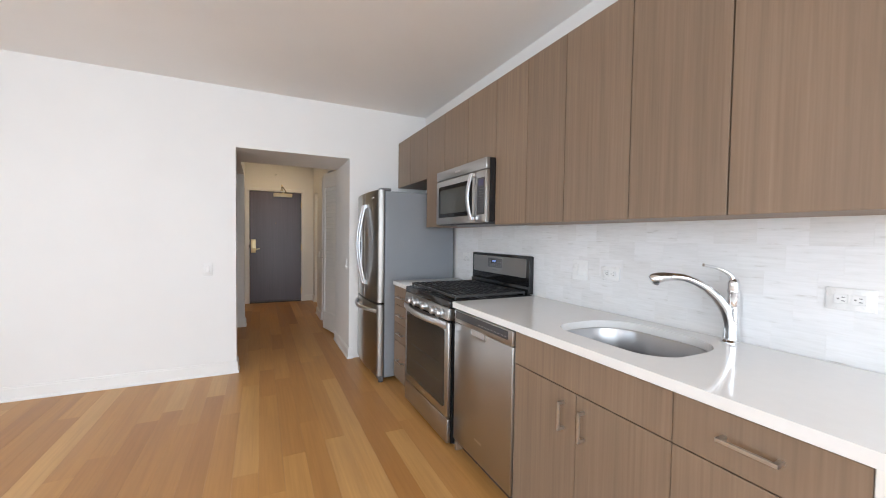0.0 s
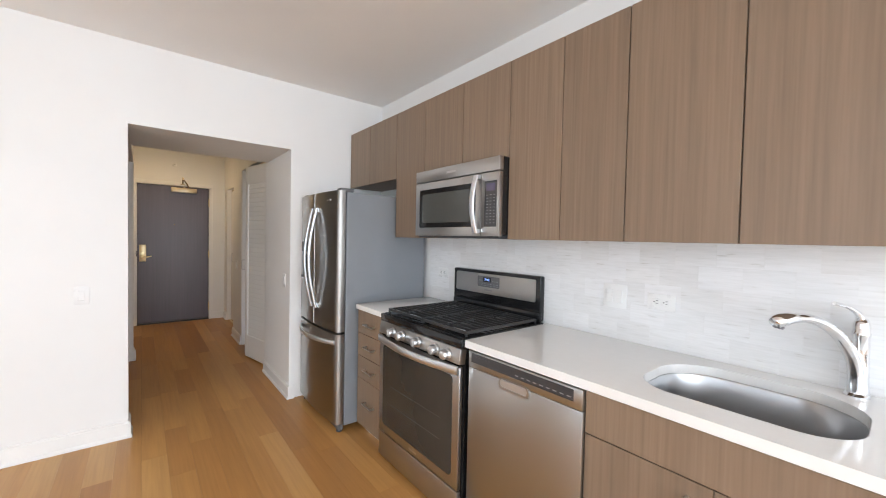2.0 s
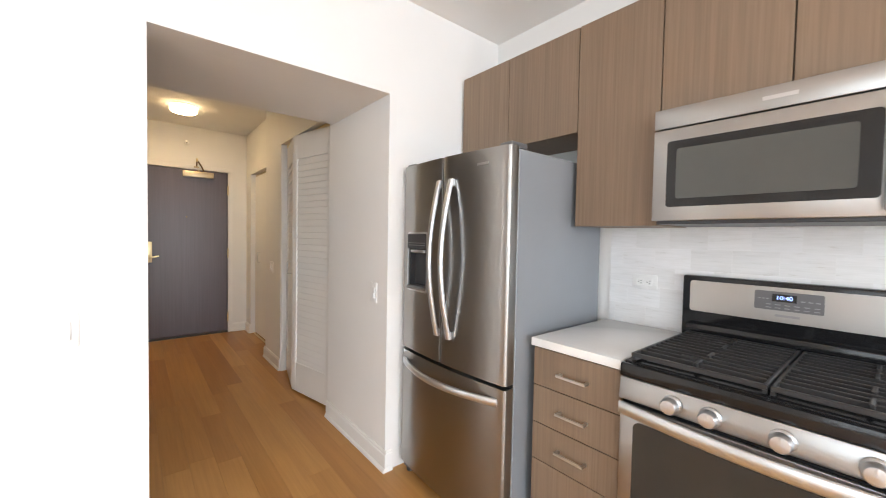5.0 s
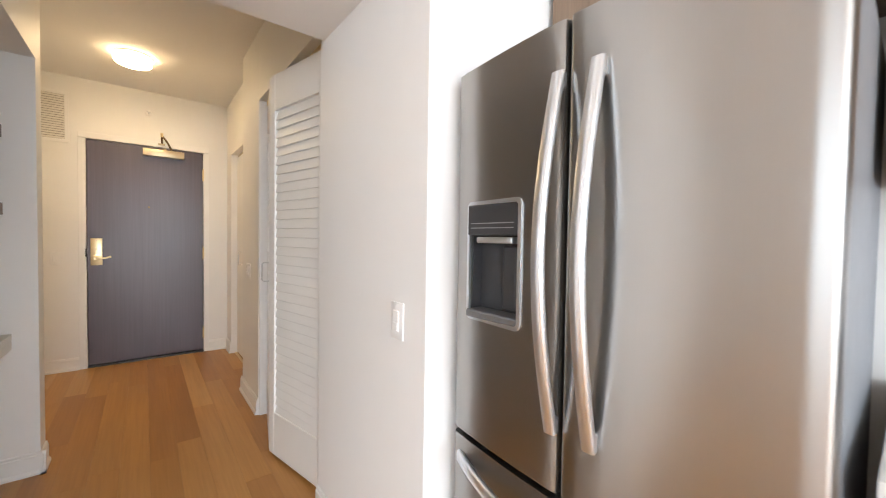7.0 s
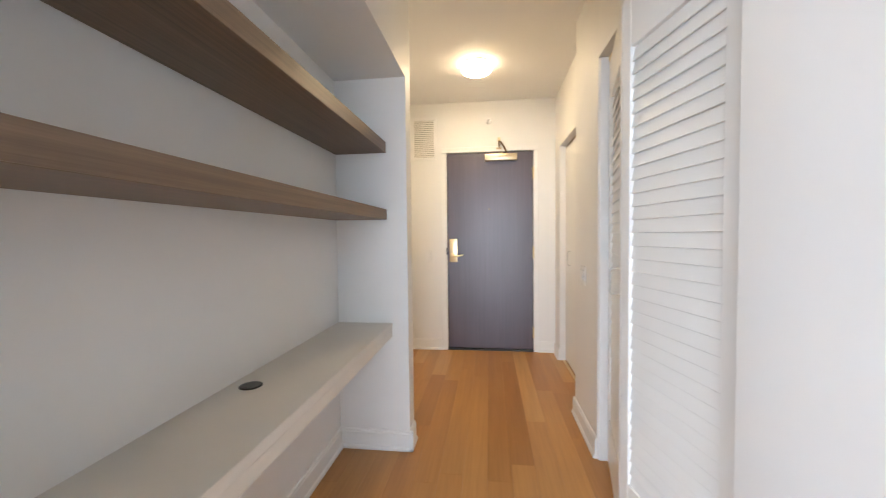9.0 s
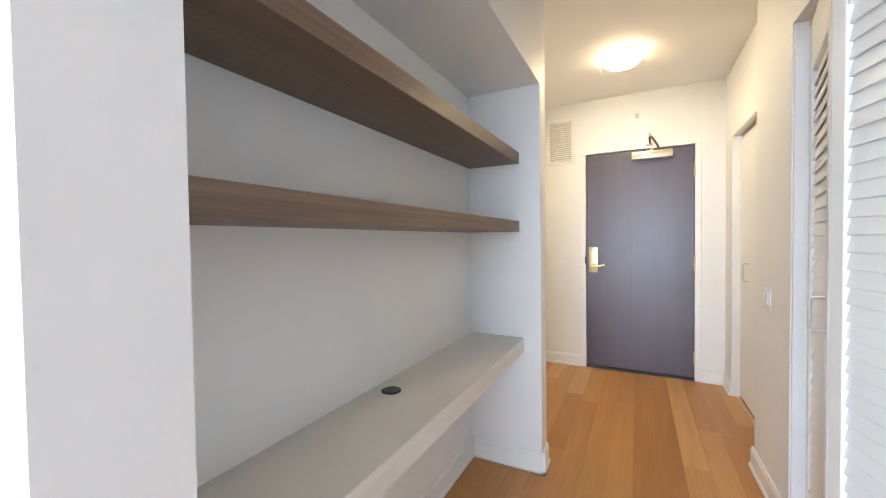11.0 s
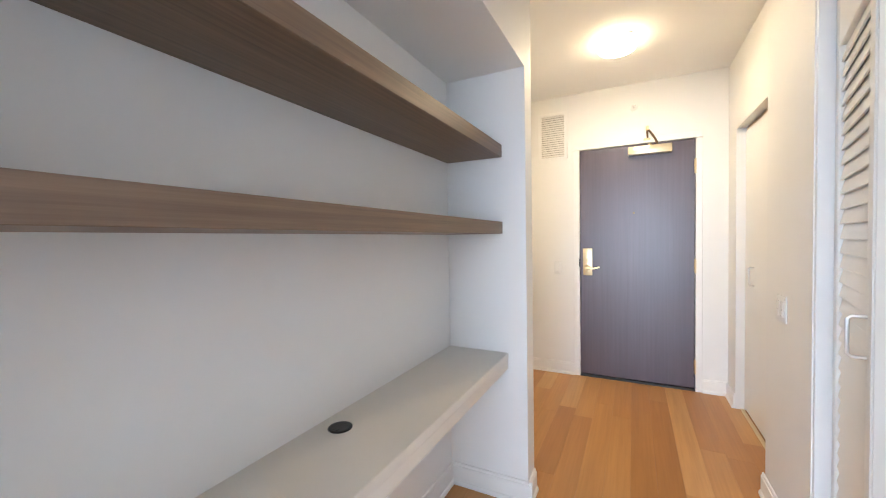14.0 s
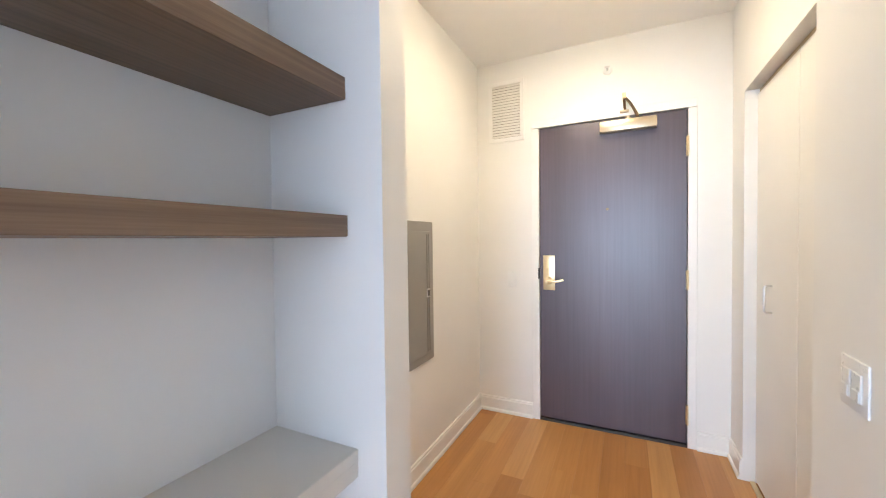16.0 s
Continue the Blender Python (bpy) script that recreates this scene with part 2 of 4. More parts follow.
def sweep(pts, size, n=12, flat=1.0, side=None):
    """A tube along pts; size is a radius or one per point; flat squeezes it across side."""
    bm = bmesh.new()
    rings, ref = [], Vector(side or (0, 0, 1))
    for i, p in enumerate(pts):
        d = (pts[min(i + 1, len(pts) - 1)] - pts[max(i - 1, 0)]).normalized()
        u = (ref - d * ref.dot(d)).normalized()
        w = d.cross(u)
        r = size[i] if isinstance(size, (list, tuple)) else size
        rings.append([bm.verts.new(p + u * r * math.cos(2 * math.pi * k / n) + w * r * flat * math.sin(2 * math.pi * k / n)) for k in range(n)])
    for a, b in zip(rings, rings[1:]):
        for k in range(n):
            bm.faces.new((a[k], a[(k + 1) % n], b[(k + 1) % n], b[k]))
    bm.faces.new(rings[0][::-1])
    bm.faces.new(rings[-1])
    bmesh.ops.recalc_face_normals(bm, faces=bm.faces[:])
    return bm


def strap(pts, across, half_w, half_t, bev=0.003):
    """A flat bar along pts: half_w across the given way, half_t thick."""
    bm = bmesh.new()
    a = Vector(across)
    rings = []
    for i, p in enumerate(pts):
        d = (pts[min(i + 1, len(pts) - 1)] - pts[max(i - 1, 0)]).normalized()
        t = d.cross(a).normalized()
        c = []
        for su, sv in ((1, 1), (-1, 1), (-1, -1), (1, -1)):
            c.append(p + a * (half_w * su) + t * ((half_t - bev) * sv))
            c.append(p + a * ((half_w - bev) * su) + t * (half_t * sv))
        order = [c[0], c[1], c[3], c[2], c[4], c[5], c[7], c[6]]
        rings.append([bm.verts.new(v) for v in order])
    for r, s in zip(rings, rings[1:]):
        for k in range(8):
            bm.faces.new((r[k], r[(k + 1) % 8], s[(k + 1) % 8], s[k]))
    bm.faces.new(rings[0][::-1])
    bm.faces.new(rings[-1])
    bmesh.ops.recalc_face_normals(bm, faces=bm.faces[:])
    return bm


def lathe(profile, at, n=32, axis="Z"):
    """Turned shape: profile is (radius, height) pairs."""
    bm = bmesh.new()
    rings = []
    for r, h in profile:
        rings.append([bm.verts.new((max(r, 1e-4) * math.cos(2 * math.pi * k / n), max(r, 1e-4) * math.sin(2 * math.pi * k / n), h)) for k in range(n)])
    for a, b in zip(rings, rings[1:]):
        for k in range(n):
            bm.faces.new((a[k], a[(k + 1) % n], b[(k + 1) % n], b[k]))
    bm.faces.new(rings[0][::-1])
    bm.faces.new(rings[-1])
    bmesh.ops.recalc_face_normals(bm, faces=bm.faces[:])
    turn = {"Z": Matrix.Identity(4), "X": Matrix.Rotation(radians(90), 4, "Y"), "-X": Matrix.Rotation(radians(-90), 4, "Y"),
            "-Y": Matrix.Rotation(radians(90), 4, "X"), "Y": Matrix.Rotation(radians(-90), 4, "X")}[axis]
    bm.transform(Matrix.Translation(at) @ turn)
    return bm


def rounded(cx, cy, hx, hy, r, n=8):
    """Outline of a rounded rectangle."""
    out = []
    for sx, sy, a0 in ((1, 1, 0), (-1, 1, 90), (-1, -1, 180), (1, -1, 270)):
        for k in range(n + 1):
            a = radians(a0 + 90 * k / n)
            out.append((cx + sx * (hx - r) + r * math.cos(a), cy + sy * (hy - r) + r * math.sin(a)))
    return out


def slab(outer, holes, z0, z1):
    """A plate with holes, from outlines in the xy plane."""
    bm = bmesh.new()
    edges = []
    for ring in (outer, *holes):
        vs = [bm.verts.new((x, y, z0)) for x, y in ring]
        edges += [bm.edges.new((vs[i], vs[(i + 1) % len(vs)])) for i in range(len(vs))]
    bmesh.ops.triangle_fill(bm, use_beauty=True, use_dissolve=False, edges=edges)
    got = bmesh.ops.extrude_face_region(bm, geom=bm.faces[:])
    for v in got["geom"]:
        if isinstance(v, bmesh.types.BMVert):
            v.co.z = z1
    bmesh.ops.recalc_face_normals(bm, faces=bm.faces[:])
    return bm


def mesh_of(name, bm, material, smooth=35):
    me = bpy.data.meshes.new(name)
    bm.to_mesh(me)
    bm.free()
    me.materials.append(material)
    if smooth:
        me.polygons.foreach_set("use_smooth", [True] * len(me.polygons))
        me.set_sharp_from_angle(angle=radians(smooth))
    return me


def thing(name, at, label, category, group="", kind=""):
    ob = new(name)
    ob.location = at
    ob.empty_display_size = 0.05
    return tagged(ob, label, category, group, kind)


def part(name, bm, material, parent, label="", smooth=35):
    ob = new(name, mesh_of(name, bm, material, smooth))
    ob.parent = parent
    if parent.type == "EMPTY":
        ob.matrix_parent_inverse = Matrix.Translation(-parent.location)
    return tagged(ob, label)


def piece(name, me, parent, m=None):
    """A piece on shared mesh data."""
    ob = new(name, me)
    ob.parent = parent
    if parent.type == "EMPTY":
        ob.matrix_parent_inverse = Matrix.Translation(-parent.location)
    if m is not None:
        ob.matrix_basis = m
    return ob


def solid(name, bm, material, label, category, kind="", group="", smooth=35):
    """A thing that is one mesh."""
    return tagged(new(name, mesh_of(name, bm, material, smooth)), label, category, group, kind)


def structure(name, bm, material, label, category="wall"):
    return solid(name, bm, material, label, category, "structure")


# ---- the shell ----
CEIL = 2.67
NORTH = 3.866         # face of the wall with the passage
EAST = 1.92           # kitchen wall
JL, JR = 0.005, 1.06  # sides of the passage
ENTRY = 7.78          # face of the entrance wall
HALL_W = -0.455       # far hall wall beside the entrance
NICHE_B = -0.415      # back of the desk niche
N0, N1 = 4.005, 5.83  # ends of the desk niche

structure("wall_north", join(
    box(-3.1, JL, NORTH, N0, -0.02, CEIL), box(JR, EAST + 0.12, NORTH, N0, -0.02, CEIL), box(JL, JR, NORTH, N0, 2.122, CEIL)),
    M_WALL, "white painted wall with a square passage opening")
structure("bulkhead", box(JL, JR, N0, 4.65, 2.122, CEIL), M_WALL, "white dropped bulkhead over the passage", "ceiling")
structure("wall_east", box(EAST, EAST + 0.12, -3.2, NORTH, -0.02, CEIL), M_WALL, "white painted wall behind the kitchen units")
structure("wall_closets", box(EAST, EAST + 0.12, N0, 7.93, -0.02, CEIL), M_WALL, "plain white back wall of the closets")
structure("wall_niche", box(NICHE_B - 0.12, NICHE_B, N0, N1, -0.02, CEIL), M_WALL, "white back wall of the desk niche")
structure("niche_soffit", box(NICHE_B, JL, N0, N1, 2.150, CEIL), M_WALL, "white soffit over the desk niche", "ceiling")
structure("wall_stub", box(NICHE_B - 0.12, JL, N1, 5.955, -0.02, CEIL), M_WALL, "short white wall ending the desk niche")
structure("wall_hall_west", box(HALL_W - 0.12, HALL_W, 5.955, ENTRY, -0.02, CEIL), M_WALL, "white hall wall with a grey breaker panel")
structure("wall_hall_east", join(box(JR, JR + 0.12, N0, 4.69, -0.02, CEIL), box(JR, JR + 0.12, 4.69, 5.855, 2.195, CEIL)),
          M_WALL, "white hall wall above a louvered closet")
structure("wall_pier", box(JR, 1.42, 5.855, 6.39, -0.02, CEIL), M_WALL, "white wall pier between two closets")
structure("wall_closet", join(box(1.16, 1.42, 6.39, 6.47, -0.02, CEIL), box(1.16, 1.42, 7.53, ENTRY, -0.02, CEIL),
                              box(1.16, 1.42, 6.47, 7.53, 2.11, CEIL)), M_WALL, "white wall around a closet by the entrance")
structure("wall_entry", join(box(-0.57, -0.035, ENTRY, ENTRY + 0.15, -0.02, CEIL), box(0.985, EAST, ENTRY, ENTRY + 0.15, -0.02, CEIL),
                             box(-0.035, 0.985, ENTRY, ENTRY + 0.15, 2.19, CEIL)), M_WALL, "white entrance wall around a dark door")
# unseen sheet added to close the doorway off from the sky
structure("corridor_wall", box(-0.57, EAST, ENTRY + 0.16, ENTRY + 0.2, -0.02, CEIL), M_WALL, "unseen backing sheet added behind the entrance door")
structure("closet_divider", box(JR + 0.12, EAST, 5.95, 6.05, -0.02, CEIL), M_WALL, "plain wall between two closets")

# living room shell behind the camera, with window walls
structure("wall_south", join(box(-3.1, 2.04, -3.32, -3.2, -0.02, 0.35), box(-3.1, 2.04, -3.32, -3.2, 2.5, CEIL),
                             box(-3.1, -2.9, -3.32, -3.2, 0.35, 2.5), box(1.84, 2.04, -3.32, -3.2, 0.35, 2.5)), M_WALL, "white wall below wide windows")
structure("wall_west", join(box(-3.22, -3.1, -3.32, 3.97, -0.02, 0.35), box(-3.22, -3.1, -3.32, 3.97, 2.5, CEIL),
                            box(-3.22, -3.1, -3.32, -2.65, 0.35, 2.5), box(-3.22, -3.1, 2.05, 3.97, 0.35, 2.5)), M_WALL, "white wall around wide windows")
structure("ceiling", box(-3.22, 2.04, -3.32, 7.98, CEIL, CEIL + 0.12), M_CEIL, "flat ceiling painted off-white", "ceiling")


def window(name, along_x, at, a, b):
    """A fixed window of three panes in the wall at the given place."""
    w = thing(name, (a, at, 0.35) if along_x else (at, a, 0.35), "wide aluminium window with three panes", "window", kind="structure")

    def bx(p, q, d0, d1, z0, z1, bev=0.003):
        return box(p, q, at + d0, at + d1, z0, z1, bev) if along_x else box(at + d0, at + d1, p, q, z0, z1, bev)

    step = (b - a) / 3
    for z0, z1 in ((0.35, 0.40), (2.45, 2.5)):
        part("window_frame", bx(a, b, -0.03, 0.03, z0, z1), M_GREYPL, w)
    for i in range(4):
        c = a + i * step
        part("mullion", bx(c - 0.03 if i else c, c + 0.03 if i < 3 else c, -0.03, 0.03, 0.402, 2.448), M_GREYPL, w)
    for i in range(3):
        pane = part("pane", bx(a + i * step + 0.031, a + (i + 1) * step - 0.031, -0.004, 0.004, 0.402, 2.448, 0), M_GLASS, w)
        pane.visible_shadow = False


window("window_1", True, -3.26, -2.9, 1.84)
window("window_2", False, -3.16, -2.65, 2.05)
structure("ground", box(-400, 400, -400, 400, -14.2, -14.0), plain("city_ground", (0.16, 0.16, 0.15), 0.9, var=0.3, scale=0.05), "grey ground far below the windows", "ground")


def skirting(name, pts, label="white painted baseboard with a small cap"):
    """Baseboard along a line of points; it stands to the left of the way walked."""
    root = thing(name, (*pts[0], 0), label, "baseboard", kind="structure")
    for (x0, y0), (x1, y1) in zip(pts, pts[1:]):
        d = Vector((x1 - x0, y1 - y0, 0))
        L = d.length
        ang = math.atan2(d.y, d.x)
        prof = [(0, 0), (0.022, 0), (0.022, 0.012), (0.018, 0.020), (0.013, 0.024), (0.013, 0.097), (0.009, 0.101), (0.009, 0.110), (0.005, 0.115), (0, 0.115)]
        bm = bmesh.new()
        rings = []
        for u in (-0.0, L):
            rings.append([bm.verts.new((u, w, h + 0.001)) for w, h in prof])
        n = len(prof)
        for k in range(n):
            bm.faces.new((rings[0][k], rings[0][(k + 1) % n], rings[1][(k + 1) % n], rings[1][k]))
        bm.faces.new(rings[0][::-1])
        bm.faces.new(rings[1])
        bmesh.ops.recalc_face_normals(bm, faces=bm.faces[:])
        bm.transform(Matrix.Translation((x0, y0, 0)) @ Matrix.Rotation(ang, 4, "Z"))
        part("board", bm, M_TRIM, root, smooth=0)
    return root


skirting("baseboard_north", [(JL, NORTH), (-3.1, NORTH)])
skirting("baseboard_passage_west", [(JL, N0), (JL, NORTH - 0.022)])
skirting("baseboard_niche", [(JL + 0.022, N1), (NICHE_B, N1), (NICHE_B, N0), (JL, N0)])
skirting("baseboard_stub", [(JL, 5.955), (JL, N1 - 0.022)])
skirting("baseboard_hall_west", [(HALL_W, ENTRY), (HALL_W, 5.955)])
skirting("baseboard_entry_west", [(-0.035, ENTRY), (HALL_W, ENTRY)])
skirting("baseboard_entry_east", [(1.16, ENTRY), (0.985, ENTRY)])
skirting("baseboard_closet", [(1.16, 7.53), (1.16, ENTRY)])
skirting("baseboard_pier", [(JR, 5.855), (JR, 6.39 + 0.022)])
skirting("baseboard_passage_east", [(JR, NORTH - 0.022), (JR, 4.69)])
skirting("baseboard_corner", [(1.10, NORTH), (JR, NORTH)])

# ---- entrance door ----


def entrance_door():
    d = thing("door_1", (0.475, ENTRY, 0), "dark-stained wooden entrance door with brass lock, closed", "door", kind="structure")
    leaf = part("door_leaf", box(0.022, 0.932, ENTRY + 0.004, ENTRY + 0.05, 0.026, 2.13, 0.002), M_ENTRY, d, "dark brown stained veneer leaf, bluish sheen tinted into its colour")
    part("door_frame", join(box(-0.035, 0.018, ENTRY - 0.008, ENTRY + 0.14, 0, 2.134, 0.002), box(0.936, 0.985, ENTRY - 0.008, ENTRY + 0.14, 0, 2.134, 0.002),
                            box(-0.035, 0.985, ENTRY - 0.008, ENTRY + 0.14, 2.136, 2.19, 0.002)), M_TRIM, d, "white painted steel frame")
    part("threshold", box(0.018, 0.936, ENTRY - 0.004, ENTRY + 0.14, 0.0, 0.018), M_DARKPL, d, "dark threshold")
    f = ENTRY + 0.004
    plate = part("lock_plate", box(0.045, 0.128, f - 0.008, f, 0.962, 1.214, 0.003, 2), M_BRASS, leaf, "polished brass lock plate")
    part("lever_rose", lathe([(0.030, 0), (0.030, 0.008), (0.022, 0.014), (0.012, 0.016), (0.012, 0.045)], (0.082, f - 0.008, 1.03), 24, "-Y"), M_BRASS, leaf)
    part("lever", sweep(smooth_line([(0.082, f - 0.05, 1.03), (0.105, f - 0.053, 1.034), (0.14, f - 0.052, 1.03), (0.175, f - 0.047, 1.038), (0.192, f - 0.045, 1.043)], 5),
                        0.0085, 10), M_BRASS, leaf, "curved brass lever")
    part("key_turn", box(0.076, 0.088, f - 0.016, f - 0.008, 1.095, 1.125, 0.003), M_BRASS, leaf)
    part("lock_screw", rod((0.086, f - 0.010, 1.195), (0.086, f - 0.008, 1.195), 0.004), M_BRONZE, leaf)
    part("edge_latch", box(0.006, 0.020, f - 0.012, f, 1.04, 1.12, 0.002), M_DARKPL, leaf)
    part("peephole", lathe([(0.009, 0), (0.009, 0.004), (0.005, 0.005)], (0.475, f, 1.53), 20, "-Y"), M_CLOSER, leaf)
    for z in (0.21, 1.065, 1.90):
        h = part("hinge", box(0.926, 0.944, f - 0.012, f + 0.002, z - 0.06, z + 0.06, 0.002), M_BRASS, d, "brass hinge")
        part("hinge_pin", rod((0.934, f - 0.013, z - 0.062), (0.934, f - 0.013, z + 0.062), 0.006, n=10), M_BRASS, h)
    c = part("door_closer", box(0.43, 0.765, f - 0.06, f, 2.035, 2.105, 0.006, 2), M_BRONZE, d, "bronze-coloured door closer body")
    part("closer_spindle", rod((0.60, f - 0.035, 2.105), (0.60, f - 0.035, 2.125), 0.016), M_BRONZE, c)
    return d, c, f


door, closer, face = entrance_door()
part("closer_arm", strap(smooth_line([(0.655, face - 0.04, 2.112), (0.648, face - 0.045, 2.138), (0.615, face - 0.068, 2.195), (0.579, face - 0.084, 2.240)], 4), (0.70, 0.71, 0), 0.010, 0.005, 0.001), M_CLOSER, closer, "dark bronze arm")
part("closer_forearm", strap(smooth_line([(0.579, face - 0.082, 2.236), (0.580, face - 0.05, 2.205), (0.583, face - 0.016, 2.172)], 4), (1, 0, 0), 0.008, 0.005, 0.001), M_CLOSER, closer)
part("closer_elbow", rod((0.579, face - 0.084, 2.226), (0.579, face - 0.084, 2.262), 0.011), M_BRASS, closer)
part("closer_foot", box(0.552, 0.606, face - 0.028, face - 0.012, 2.156, 2.174, 0.003), M_BRONZE, closer)

# ---- closet doors ----


def louver_panel(parent, p, q, z0, z1, thick=0.032):
    """One bifold leaf with slats between stiles and rails, standing from p to q."""
    p, q = Vector((*p, 0)), Vector((*q, 0))
    w = (q - p).length
    d = (q - p).normalized()
    m = Matrix.Translation(p) @ Matrix.Rotation(math.atan2(d.y, d.x), 4, "Z")
    st = 0.058
    a = part("stile", moved(box(0.002, st, -thick / 2, thick / 2, z0, z1, 0.003), m), M_DOORPAINT, parent)
    part("stile", moved(box(w - st, w - 0.002, -thick / 2, thick / 2, z0, z1, 0.003), m), M_DOORPAINT, parent)
    part("top_rail", moved(box(st, w - st, -thick / 2 + 0.001, thick / 2 - 0.001, 1.957, z1, 0.002), m), M_DOORPAINT, parent)
    part("bottom_rail", moved(box(st, w - st, -thick / 2 + 0.001, thick / 2 - 0.001, z0, 0.262, 0.002), m), M_DOORPAINT, parent)
    n = 34
    step = (1.957 - 0.262) / n
    bm = box(st - 0.004, w - st + 0.004, -0.0035, 0.0035, -0.0315, 0.0315, 0.002)
    bm.transform(Matrix.Rotation(radians(12.5), 4, "X"))
    me = mesh_of("slat", bm, M_DOORPAINT)
    for k in range(n):
        piece("slat", me, parent, m @ Matrix.Translation((0, 0, 0.262 + (k + 0.5) * step)))
    return m, w


def cee_pull(parent, at, out, high, material, stand=0.03, r=0.005):
    """A round-bar pull bent at both ends."""
    x, y, z = at
    o = Vector(out) * stand
    pts = [(x, y, z - high / 2), (x + o.x * 0.8, y + o.y * 0.8, z - high / 2), (x + o.x, y + o.y, z - high / 2 + 0.008),
           (x + o.x, y + o.y, z + high / 2 - 0.008), (x + o.x * 0.8, y + o.y * 0.8, z + high / 2), (x, y, z + high / 2)]
    return part("pull", sweep([Vector(p) for p in pts], r, 10, side=(out[1], -out[0], 0)), material, parent)


closet = thing("bifold_door", (1.09, 5.345, 0.02), "white louvered bifold closet door, slightly open", "door")
louver_panel(closet, (1.125, 4.765), (1.010, 5.300), 0.02, 2.155)
mb, wb = louver_panel(closet, (1.014, 5.310), (1.125, 5.832), 0.02, 2.155)
pull_at = mb @ Vector((0.045, 0.016, 1.053))
cee_pull(closet, pull_at, (mb.to_3x3() @ Vector((0, 1, 0)))[:], 0.107, M_NICKEL, 0.036, 0.005)
structure("closet_track", box(1.108, 1.145, 4.70, 5.85, 2.163, 2.194, 0.002), M_BRASS, "narrow metal track over a bifold door", "track")
structure("closet_jamb", box(JR + 0.004, JR + 0.116, 5.838, 5.8545, 0, 2.19, 0.002), M_TRIM, "white closet jamb", "trim")

flat = thing("flush_closet_door", (1.22, 7.07, 0.01), "cream flush bifold closet door, closed", "door")
for y0, y1 in ((6.472, 6.988), (6.992, 7.526)):
    part("door_panel", box(1.215, 1.247, y0, y1, 0.018, 2.085, 0.003), M_DOORPAINT, flat)
cee_pull(flat, (1.215, 7.29, 1.03), (-1, 0, 0), 0.13, M_NICKEL)
structure("floor_track", box(1.19, 1.214, 6.475, 7.525, 0.0, 0.008, 0.002), M_BRASS, "brass floor track of a closet door", "track")
structure("closet_head_track", box(1.222, 1.245, 6.475, 7.525, 2.087, 2.108), M_BRONZE, "metal head track of a closet door", "track")

# ---- hall fittings ----


def switch_plate(name, at, face_way, gangs, label, horizontal=False, outlet=False):
    """A wall plate of one or two gangs; face_way is the way it looks."""
    s = thing(name, at, label, "outlet" if outlet else "switch")
    w, hgt = (0.072 if gangs == 1 else 0.117), 0.117
    if horizontal:
        w, hgt = hgt, w
    f = Vector((*face_way, 0))
    m = Matrix.Translation(at) @ Matrix.Rotation(math.atan2(f.y, f.x) + math.pi / 2, 4, "Z")
    plate = part("plate", moved(box(-w / 2, w / 2, -0.006, 0.0, -hgt / 2, hgt / 2, 0.003, 2), m), M_WHITEPL, s)
    if outlet:
        for c in (-0.020, 0.020):
            o = Matrix.Translation((c, 0, 0)) if horizontal else Matrix.Translation((0, 0, c))
            part("socket", moved(box(-0.016, 0.016, -0.0085, -0.006, -0.016, 0.016, 0.003), m @ o), M_WHITEPL, s)
            for dx, dz, hw, hh in ((-0.006, 0.005, 0.0012, 0.004), (0.006, 0.005, 0.0012, 0.004), (0, -0.007, 0.0022, 0.0022)):
                if horizontal:
                    dx, dz, hw, hh = dz, dx, hh, hw
                part("slot", moved(box(dx - hw, dx + hw, -0.0092, -0.0085, dz - hh, dz + hh), m @ o), M_SLOT, plate)
    else:
        for i in range(gangs):
            c = (i - (gangs - 1) / 2) * 0.046
            part("rocker", moved(box(c - 0.0165, c + 0.0165, -0.0105, -0.006, -0.033, 0.033, 0.002), m @ Matrix.Rotation(radians(0), 4, "X")), M_WHITEPL, s)
            part("rocker_edge", moved(box(c - 0.015, c + 0.015, -0.0135, -0.0105, -0.031, -0.004, 0.0012), m), M_WHITEPL, s)
    return s


switch_plate("light_switch", (JR, 4.012, 1.003), (-1, 0), 1, "white single rocker switch on the passage wall")
switch_plate("light_switch", (JR, 6.165, 0.993), (-1, 0), 2, "white double rocker switch beside the closet")
switch_plate("light_switch", (-0.222, NORTH, 0.988), (0, -1), 1, "white single switch on the white wall")
switch_plate("wall_plate", (-0.185, ENTRY, 1.03), (0, -1), 1, "small white plate beside the entrance door")


